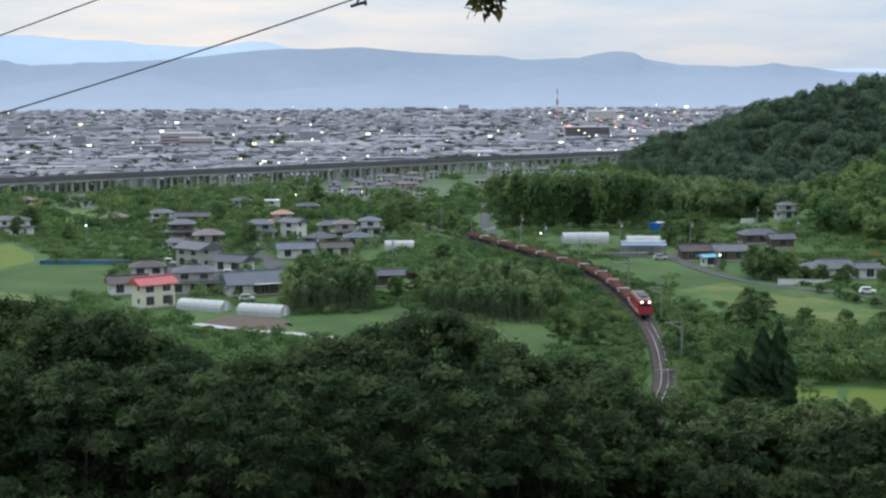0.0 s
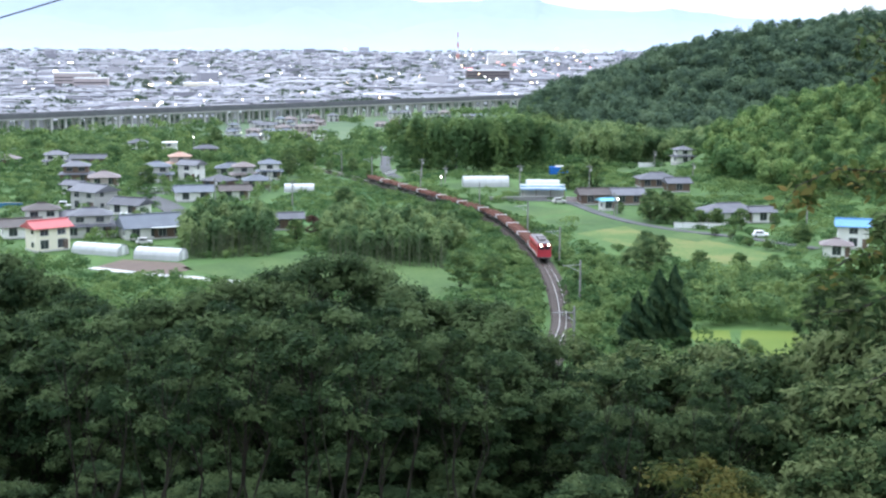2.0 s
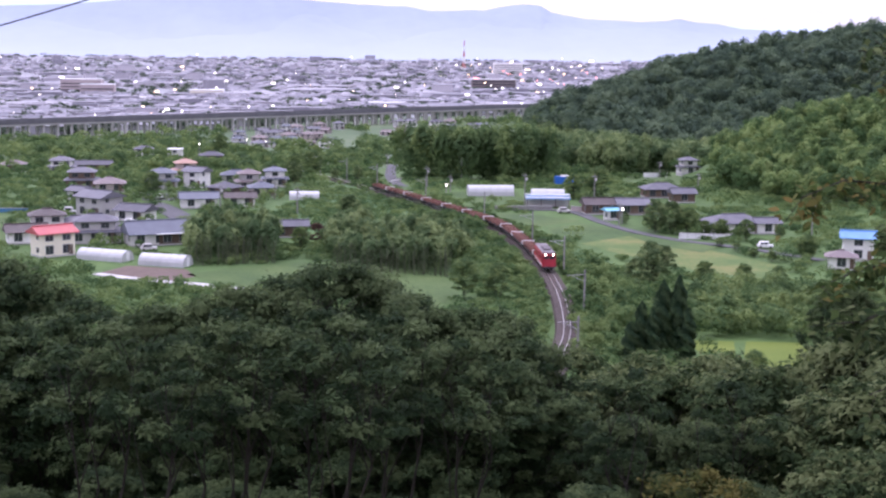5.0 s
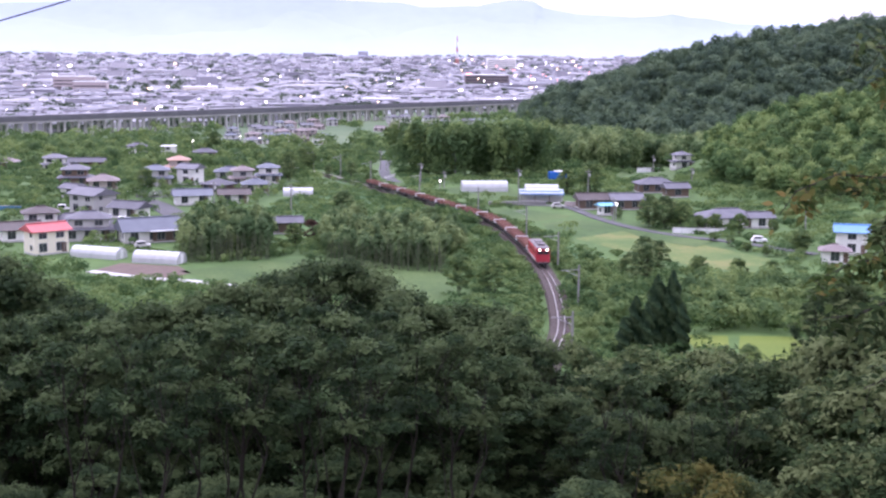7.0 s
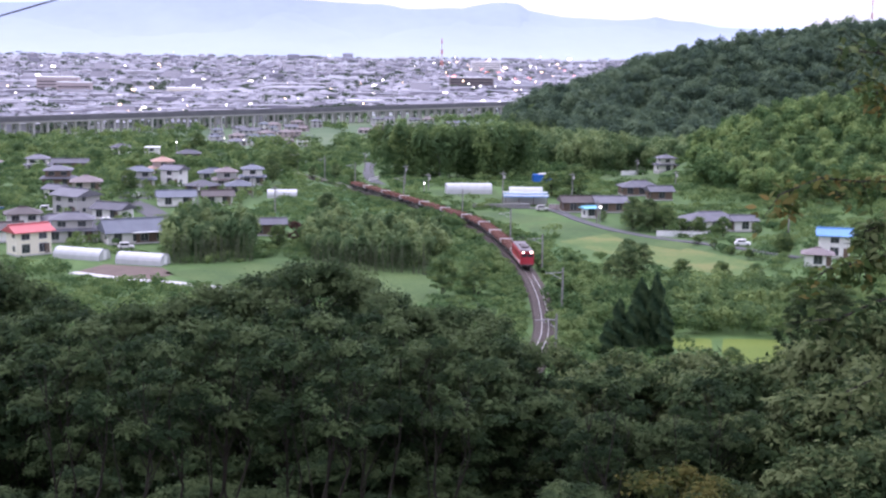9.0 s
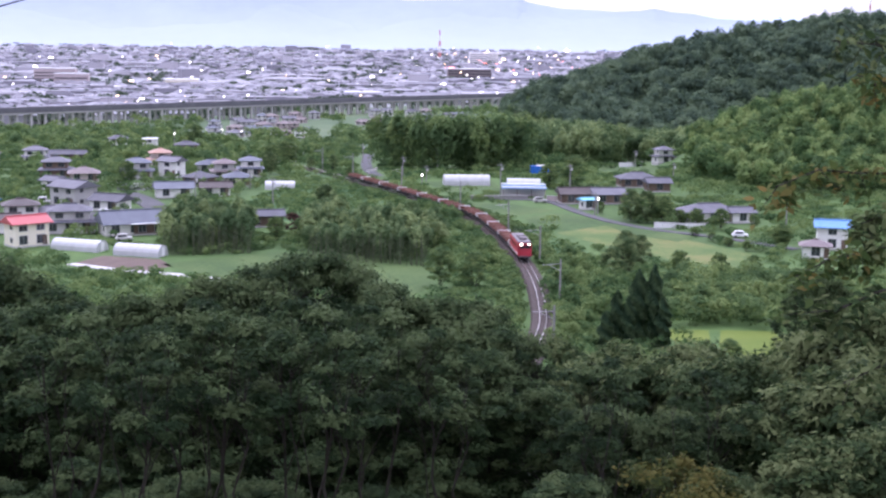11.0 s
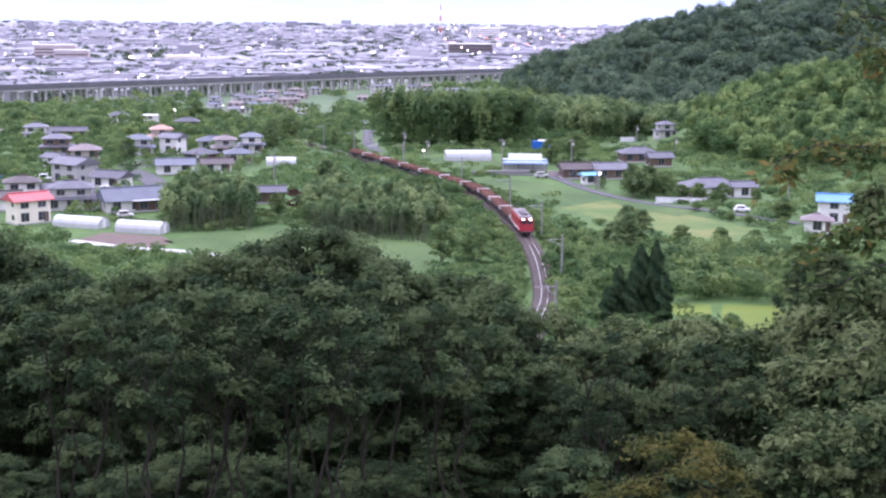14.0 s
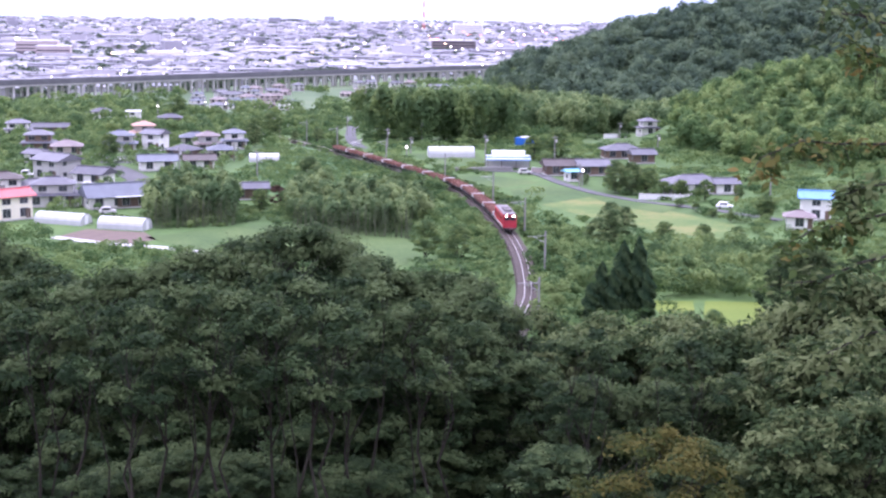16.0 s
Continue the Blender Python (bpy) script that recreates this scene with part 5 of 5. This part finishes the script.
for args in ((-17.68, 50.00, 38.09, 0), (-15.19, 50.00, 38.27, 2), (-12.42, 50.00, 37.71, 0), (-15.42, 56.00, 36.77, 2), (-8.71, 46.00, 37.08, 1), (-11.77, 53.00, 36.36, 0), (-6.00, 45.00, 37.19, 2), (-8.03, 50.00, 35.73, 0), (-3.66, 45.00, 37.73, 0), (-2.11, 48.00, 37.47, 1), (-0.29, 44.00, 38.76, 2), (1.27, 48.00, 37.41, 0), (2.06, 42.00, 37.98, 0), (3.79, 46.00, 36.50, 1), (4.42, 42.00, 37.58, 2), (5.29, 40.00, 37.13, 1), (-14.05, 42.00, 37.68, 0), (-11.62, 42.00, 37.49, 0), (-9.58, 43.00, 37.18, 2), (-6.77, 40.00, 37.03, 1)):
    plant(*args)
for args in ((-4.00, 39.00, 37.40, 0), (-1.57, 39.00, 37.72, 1), (0.68, 38.00, 37.60, 1), (2.67, 37.00, 37.65, 0), (4.36, 37.00, 37.01, 1), (-6.25, 33.00, 39.30, 8), (-3.17, 33.00, 39.42, 8), (-2.35, 32.00, 39.08, 8), (-0.71, 33.00, 39.41, 8), (1.01, 33.00, 39.26, 8), (-9.27, 34.00, 38.97, 8), (2.93, 33.00, 38.69, 8), (-4.34, 31.00, 39.04, 8), (6.92, 33.00, 37.97, 8), (9.54, 33.00, 37.68, 8), (0.04, 31.00, 39.02, 8), (7.91, 46.00, 35.36, 3), (9.77, 44.00, 35.52, 4), (11.88, 43.00, 35.85, 3), (13.54, 42.00, 35.67, 4)):
    plant(*args)
for args in ((14.87, 40.00, 36.66, 3), (15.98, 38.00, 38.16, 4), (8.68, 44.00, 35.20, 4), (10.56, 42.00, 35.59, 3), (12.06, 40.00, 36.08, 4), (13.89, 40.00, 36.24, 3), (15.06, 38.00, 37.52, 4), (5.92, 37.00, 36.06, 0), (7.36, 35.00, 36.14, 1), (9.01, 34.00, 36.12, 0), (10.86, 34.00, 36.25, 3), (12.40, 34.00, 36.83, 4), (13.80, 33.00, 37.79, 3), (5.58, 30.00, 35.86, 1), (9.10, 30.00, 35.9, 1), (10.73, 28.00, 37.24, 4), (12.25, 28.00, 37.47, 3), (7.35, 27.00, 37.16, 5)):
    plant(*args)

for args in ((-10.5, 36.0, 35.0, 0), (-6.4, 35.5, 34.6, 1), (-3.4, 35.0, 34.4, 2), (-0.2, 36.0, 34.7, 1), (3.0, 35.0, 34.4, 0), (-12.6, 37.0, 35.2, 2), (-8.4, 33.5, 34.7, 0), (-4.9, 33.0, 34.5, 2), (-1.6, 33.5, 34.6, 0), (1.4, 33.0, 34.5, 2), (-14.0, 60.0, 30.5, 0), (-9.5, 61.0, 30.0, 2), (-5.0, 60.0, 30.0, 0), (-0.5, 61.0, 30.0, 2), (4.0, 60.0, 29.5, 0)):
    plant(*args)


def conifer(x, y, h, r0, seed):
    """A dark columnar conifer with drooping sprays in uneven tiers."""
    r = np.random.default_rng(seed)
    b = empty("conifer", "dark green columnar conifer above the vine-covered bank", "tree", "conifers", pose(x, y, zt(x, y)))
    bm = bmesh.new()
    tube(bm, (0, 0, -0.4), (0, 0, h * 0.95), 0.22, 0.04, 8)
    part("trunk", bm, M["bark"], b)
    n = 9000
    f = r.uniform(0.04, 1, n)
    a = r.uniform(0, math.tau, n)
    ragged = 0.85 + 0.24 * np.sin(f * 15 + 2 * a + seed) + 0.2 * np.sin(f * 33 + 3 * a + 2 * seed)
    rad = r0 * (1 - f ** 4.5) ** 0.75 * (0.72 + 0.5 * f * (1 - f)) * ragged * (0.7 + 0.4 * r.uniform(size=n) ** 0.5)
    c = np.stack([np.cos(a) * rad, np.sin(a) * rad, f * h], 1)
    d = np.stack([np.cos(a), np.sin(a), np.full(n, 0.5)], 1)
    quads_object("crown", leaf_quads(c, 0.16, outward=d, r=r), M["spruce"], b, np.clip(0.5 + 0.4 * np.sin(f * 17 + 2 * a + seed) + r.normal(size=n) * 0.1, 0, 1))


conifer(41.2, 196.0, 5.4, 1.3, 1)
conifer(42.9, 197.0, 8.3, 1.25, 2)
conifer(44.4, 196.0, 7.6, 1.2, 5)
conifer(46.4, 198.5, 11.2, 1.7, 3)
conifer(48.6, 198.0, 12.0, 1.6, 4)
conifer(49.6, 196.0, 7.5, 1.4, 6)

# valley trees
for args in ((20.67, 243.00, 7.02, 6), (26.70, 243.00, 6.27, 6), (56.49, 254.00, 7.30, 7), (67.56, 256.00, 4.58, 6), (74.70, 254.00, 4.44, 6), (80.79, 252.00, 4.31, 6), (53.05, 250.00, 6.25, 7),
             (97.15, 286.00, 4.87, 6), (-138.46, 460.00, 7.25, 6), (-139.28, 450.00, 4.60, 6), (74.50, 330.00, 7.77, 7), (78.10, 328.00, 7.71, 7), (81.68, 326.00, 6.30, 6), (92.89, 316.00, 4.83, 6), (65.56, 400.00, 7.05, 6),
             (72.90, 400.00, 9.32, 6), (-0.06, 330.00, 8.71, 7), (-10.59, 300.00, 4.94, 6), (-12.78, 480.00, 7.04, 6), (-18.29, 470.00, 6.53, 6), (45.38, 120.00, 24.30, 0), (45.22, 125.00, 22.89, 0)):
    plant(*args)
for args in ((-58.84, 640.00, 0.83, 6), (-114.60, 420.00, 4.68, 6), (-56.62, 400.00, 7.20, 6), (-17.15, 440.00, 6.70, 7),
             (-26.18, 440.00, 4.94, 6), (-7.0, 309.0, 4.6, 9), (-4.0, 306.0, 3.6, 7), (85.1, 324.0, 3.6, 6), (88.6, 321.5, 4.2, 6), (97.9, 287.0, 5.4, 6), (83.9, 306.0, 1.8, 6), (86.0, 299.0, 2.0, 6), (87.5, 291.0, 1.9, 6), (89.6, 285.0, 2.2, 6),
             (101.5, 318.0, 3.4, 6), (70.0, 345.0, 3.0, 7), (78.6, 205.0, 9.5, 6), (75.0, 198.0, 8.0, 6), (55.0, 180.0, 4.6, 6), (51.5, 181.0, 4.2, 6), (58.5, 262.0, 7.5, 7), (61.5, 264.0, 6.5, 7), (-4.75, 460.00, 2.96, 7), (2.80, 460.00, 3.86, 7), (7.89, 430.00, 3.04, 6)):
    plant(*args)


# ---- branches and cables close to the eye ----
# a pointed leaf, one unit long, slightly bent
LEAF_SHAPE = [(0.1, 0, 0), (0.3, 0.2, 0.03), (0.55, 0.25, 0.05), (0.8, 0.14, 0.02), (1.05, 0, -0.08), (0.8, -0.14, 0.02), (0.55, -0.25, 0.05), (0.3, -0.2, 0.03)]
LEAF = {}
for leaf_mat in (M["autumn_leaf"], M["pale_leaf"]):
    leaf_mesh = bpy.data.meshes.new("leaf")
    leaf_mesh.from_pydata(LEAF_SHAPE + [(0.55, 0, 0.0)], [], [(i, (i + 1) % 8, 8) for i in range(8)])
    leaf_mesh.materials.append(leaf_mat)
    leaf_mesh.attributes.new("tone", "FLOAT", "FACE").data.foreach_set("value", np.full(8, 0.6, np.float32))
    LEAF[leaf_mat.name] = leaf_mesh


def overhanging_tree():
    r = np.random.default_rng(31)
    b = empty("overhanging_tree", "near tree with slim branches and leaves turning yellow and red", "tree", "", pose(0, 0, 0))
    foot = Vector((4.9, 8.6, zt(4.9, 8.6) - 0.3))
    crotch = foot + Vector((0.2, 0.2, 4.2))
    bm = bmesh.new()
    tube(bm, foot, crotch, 0.09, 0.07, 10)
    tube(bm, crotch, crotch + Vector((-0.2, -0.4, 2.4)), 0.07, 0.03, 9)
    part("trunk", bm, M["bark"], b)
    lines = (
        (M["autumn_leaf"], 70, [(3.58, 8.20, 45.16), (3.17, 8.00, 45.18), (2.86, 7.80, 45.22), (2.54, 7.60, 45.14)]),
        (M["pale_leaf"], 40, [(3.67, 8.40, 45.86), (3.31, 8.20, 45.94), (2.97, 8.00, 45.96)]),
        (M["autumn_leaf"], 40, [(3.68, 8.40, 45.62), (3.39, 8.20, 45.71), (3.13, 8.00, 45.76)]),
        (M["autumn_leaf"], 90, [(3.58, 8.00, 44.78), (3.20, 7.80, 44.74), (2.87, 7.60, 44.72), (2.61, 7.40, 44.66)]),
        (M["pale_leaf"], 80, [(3.50, 7.80, 44.55), (3.16, 7.60, 44.53), (2.87, 7.40, 44.47), (2.64, 7.20, 44.50)]),
        (M["pale_leaf"], 60, [(3.43, 7.60, 44.17), (3.10, 7.40, 44.13), (2.85, 7.20, 44.10)]),
        (M["pale_leaf"], 60, [(3.57, 8.00, 44.95), (3.26, 7.80, 44.95), (3.07, 7.80, 44.88)]),
        (M["autumn_leaf"], 26, [(2.70, 7.40, 47.20), (1.44, 7.00, 47.06), (0.48, 6.80, 46.71), (0.23, 6.60, 46.46), (0.17, 6.60, 46.37)]),
    )
    for k, (mat, count, pts) in enumerate(lines):
        pts = [crotch + Vector((0, 0, 1.6 if k == 7 else 0.1 * k))] + [Vector(p) for p in pts]
        bm = bmesh.new()
        dense = []
        for i in range(len(pts) - 1):
            tube(bm, pts[i], pts[i + 1], 0.011 * (1 - i / len(pts)), 0.011 * (1 - (i + 1) / len(pts)) + 0.0015, 6)
            dense += [pts[i].lerp(pts[i + 1], f) for f in np.linspace(0, 1, 20)] if i else []
        twigs = []
        for _ in range(9 if k < 7 else 0):
            c = dense[int(len(dense) * r.uniform(0.25 if k < 7 else 0.75, 1) - 1)]
            e = c + Vector((r.normal() * 0.09, r.normal() * 0.08, -r.uniform(0.04, 0.2) if r.uniform() < 0.7 else r.uniform(0.03, 0.12)))
            tube(bm, c, e, 0.003, 0.0015, 5)
            twigs += [c.lerp(e, f) for f in np.linspace(0.2, 1, 6)]
        br = part("branch", bm, M["bark"], b)
        rest = []
        for j in range(count * 3):
            c = dense[int(r.integers(len(dense)))] if k < 7 else dense[int(len(dense) * r.uniform(0.72, 1) - 1)]
            if twigs and r.uniform() < 0.6:
                c = twigs[int(r.integers(len(twigs)))]
            side = Vector((r.normal(), r.normal() * 0.6, r.normal() * 0.5 - 0.3)).normalized()
            length = r.uniform(0.05, 0.09)
            nrm = Vector((r.normal() * 0.6, r.normal() * 0.6, 1)).normalized()
            wide = side.cross(nrm).normalized()
            m = Matrix((side * length, wide * length, wide.cross(side) * length)).transposed().to_4x4()
            m.translation = c + Vector(r.normal(size=3)) * 0.03
            if j < 36:
                one = new("leaf", LEAF[mat.name])
                one.parent = br
                one.matrix_local = m
            else:
                rest.append([m @ Vector(p) for p in LEAF_SHAPE])
        sp = quads_object("leaf_spray", np.array(rest), mat, br, r.uniform(0, 1, len(rest)))
        tagged(sp, kind="stuff")


overhanging_tree()


def cable(name, label, a, b, sag, r0):
    a, b = Vector(a), Vector(b)
    bm = bmesh.new()
    pts = [a.lerp(b, f) - Vector((0, 0, sag * 4 * f * (1 - f))) for f in np.linspace(0, 1, 25)]
    for p, q in zip(pts, pts[1:]):
        tube(bm, p, q, r0, r0, 6)
    me = bpy.data.meshes.new(name)
    bm.to_mesh(me)
    bm.free()
    me.materials.append(M["wire"])
    return tagged(new(name, me), label, "cable", "overhead cables")


cable("overhead_cable", "dark twisted overhead cable crossing the sky", (-8.86, 18.00, 44.84), (0.85, 18.00, 47.82), 0.12, 0.011)
cable("overhead_cable", "thin dark overhead cable crossing the sky", (-8.81, 18.00, 45.65), (-2.03, 18.00, 48.03), 0.05, 0.009)


def clamp(x, y, z):
    b = empty("cable_clamp", "dark clamp with two short arms on the cable", "clamp", "", pose(x, y, z))
    bm = bmesh.new()
    tube(bm, (-0.1, 0, -0.04), (0.1, 0, 0.02), 0.02, 0.02, 8)
    tube(bm, (-0.02, 0, 0.0), (0.03, 0, 0.09), 0.015, 0.015, 8)
    part("body", bm, M["wire"], b)
    part("knob", bevelled(0.008, 0.07, 0.11, -0.02, 0.02, -0.03, 0.04), M["wire"], b)


clamp(-1.08, 18.00, 47.08)


# ---- scrub over the valley floor ----
def near_line(x, y, pts, reach):
    p = np.array([(q.x, q.y) for q in pts[::3]])
    d = np.full(len(x), 1e9)
    for a, b in p:
        d = np.minimum(d, (x - a) ** 2 + (y - b) ** 2)
    return d < reach * reach


def clear_of_things(x, y):
    """Spots that keep off tracks, roads, fields and buildings."""
    ok = ~near_line(x, y, LINE, 4.0)
    for ob in list(scene.collection.objects):
        if ob.parent is None and ob.type == "EMPTY" and ob.name.split(".")[0] in ("house", "greenhouse", "shed", "container"):
            c = ob.matrix_world.translation
            ok &= (x - c.x) ** 2 + ((y - c.y + 4) * 0.8) ** 2 > 9.0 ** 2
        if ob.type == "MESH" and ob.name.split(".")[0] in ("rice_field", "grass_field", "soil_field", "stubble_field", "weedy_field", "road", "track"):
            co = np.array([v.co.xy for v in ob.data.vertices])
            lo, hi = co.min(0) - 3, co.max(0) + 3
            idx = np.where((x > lo[0]) & (x < hi[0]) & (y > lo[1]) & (y < hi[1]) & ok)[0]
            for i in idx:
                if ((co[:, 0] - x[i]) ** 2 + (co[:, 1] - y[i]) ** 2).min() < 9:
                    ok[i] = False
    return ok


def in_hamlet(x, y):
    return ((x > -90) & (x < 8) & (y > 735) & (y < 1080)) | ((x > 15) & (x < 125) & (y > 880) & (y < 1150))


def scrub(y0, y1, gap, h, rad, per, size, name, label, mat):
    w0, w1 = -0.37 * y1 - 20, 0.46 * y1 + 20
    x, y = scatter([w0, y0, w1, y0, w1, y1, w0, y1], gap)
    k = (x > -0.37 * y - 15) & (x < 0.46 * y + 15) & (terrain(x, y) < 6)
    x, y = x[k], y[k]
    k = clear_of_things(x, y) & (y < 850 + (x + 285) * 1.04 - 22) & ~in_hamlet(x, y)
    spots = [(a, b, rng.uniform(*h) * (0.6 + 0.8 * (math.sin(a * 0.07) * math.sin(b * 0.05) > 0.1)), rng.uniform(*rad)) for a, b in zip(x[k], y[k])]
    woods(name, spots, mat, label, "scrub", per=per, size=size)


scrub(150, 300, 3.3, (0.7, 3.0), (1.2, 2.5), 150, 0.15, "scrub", "tangled green vines and low bushes on the valley floor", M["scrub"])
scrub(300, 470, 4.6, (0.7, 2.6), (1.7, 3.2), 110, 0.22, "scrub", "green weeds, vines and orchard bushes", M["scrub"])
scrub(470, 640, 7.0, (1.2, 4.2), (2.2, 4.2), 110, 0.34, "orchard", "orchards and hedges on the lower slope", M["scrub"])
scrub(640, 1330, 14.0, (2.0, 6.5), (3.5, 6.5), 110, 0.55, "hedgerow", "trees and hedges in front of the viaduct", M["grove"])
weeds = []
for outline in MEADOWS:
    weeds += spots_in(outline, 2.7, (0.35, 1.7), (0.9, 2.0))
woods("weeds", weeds, M["scrub"], "low tussocks and young bushes in the weedy field", "weeds", per=70, size=0.16)
garden = [-80.8, 329.0, -87.9, 399.5, -123.6, 574.0, -103.4, 692.0, -61.1, 663.0, -20.4, 473.0, -17.2, 396.5, -33.3, 359.0, -36.4, 309.0, -55.3, 293.5]
gx, gy = scatter(garden, 5.5)
keep = np.ones(len(gx), bool)
for ob in list(scene.collection.objects):
    if ob.parent is None and ob.name.split(".")[0] in ("house", "car", "greenhouse"):
        c = ob.matrix_world.translation
        keep &= (gx - c.x) ** 2 + (gy - c.y) ** 2 > (5.6 if ob.name.startswith("house") else 4.0) ** 2
keep &= ~near_line(gx, gy, spline([-54.6, 384.5, -47.9, 369.0, -40.9, 348.0, -36.1, 329.5], 3.0), 5.5)
for yard in ([-50.0, 331.0, -36.0, 334.0, -33.0, 318.0, -47.0, 318.5], [-68.0, 345.0, -56.0, 344.0, -56.0, 331.0, -69.0, 331.0], [-60.0, 408.0, -44.0, 409.0, -45.0, 391.0, -58.0, 391.0]):
    keep &= ~inside(gx, gy, yard)
woods("garden_bushes", [(a, b, rng.uniform(1.2, 3.6), rng.uniform(1.0, 2.1)) for a, b in zip(gx[keep], gy[keep])], M["grove"], "dark clipped bushes and hedges between the village houses", "bushes", per=110, size=0.2)

# vines that climb both banks of the railway
bank = []
for i in range(20, 225, 2):
    p, q = LINE[i], LINE[i + 1]
    t = (q - p).normalized()
    out_of = Vector((t.y, -t.x, 0))
    for side in (-1, 1):
        for _ in range(3):
            o = p + out_of * side * rng.uniform(3.0, 7.0)
            tall = 1.6 if side < 0 and 158 < i < 186 else 0.0
            bank.append((o.x, o.y, rng.uniform(0.5, 1.7) + tall, rng.uniform(0.8, 1.6)))
woods("bank_vines", bank, M["scrub"], "green vines and bushes climbing the railway bank", "thicket", per=110, size=0.16)
hedge = [(79 + 14 * f + rng.normal() * 0.6, 335 - 15 * f + rng.normal() * 0.6, rng.uniform(1.6, 3.2), rng.uniform(1.0, 1.8)) for f in np.linspace(0, 1, 16)]
woods("garden_hedge", hedge, M["grove"], "dark garden hedge and shrubs in front of the wide house", "hedge", per=150, size=0.18)
# tall garden and orchard trees between the village and the viaduct
ox, oy = scatter([-190, 520, -60, 480, -12, 470, 10, 520, 15, 700, 40, 960, -60, 800, -150, 760, -230, 720], 17.0)
keep = clear_of_things(ox, oy) & ~in_hamlet(ox, oy) & (np.sin(ox * 0.06 + 1) * np.sin(oy * 0.035) > -0.3)
woods("orchard_trees", [(a, b, rng.uniform(3.5, 7.5), rng.uniform(2.6, 5.0)) for a, b in zip(ox[keep], oy[keep])], M["grove"], "rounded dark trees among the orchards and gardens", "trees", per=220, size=0.4)
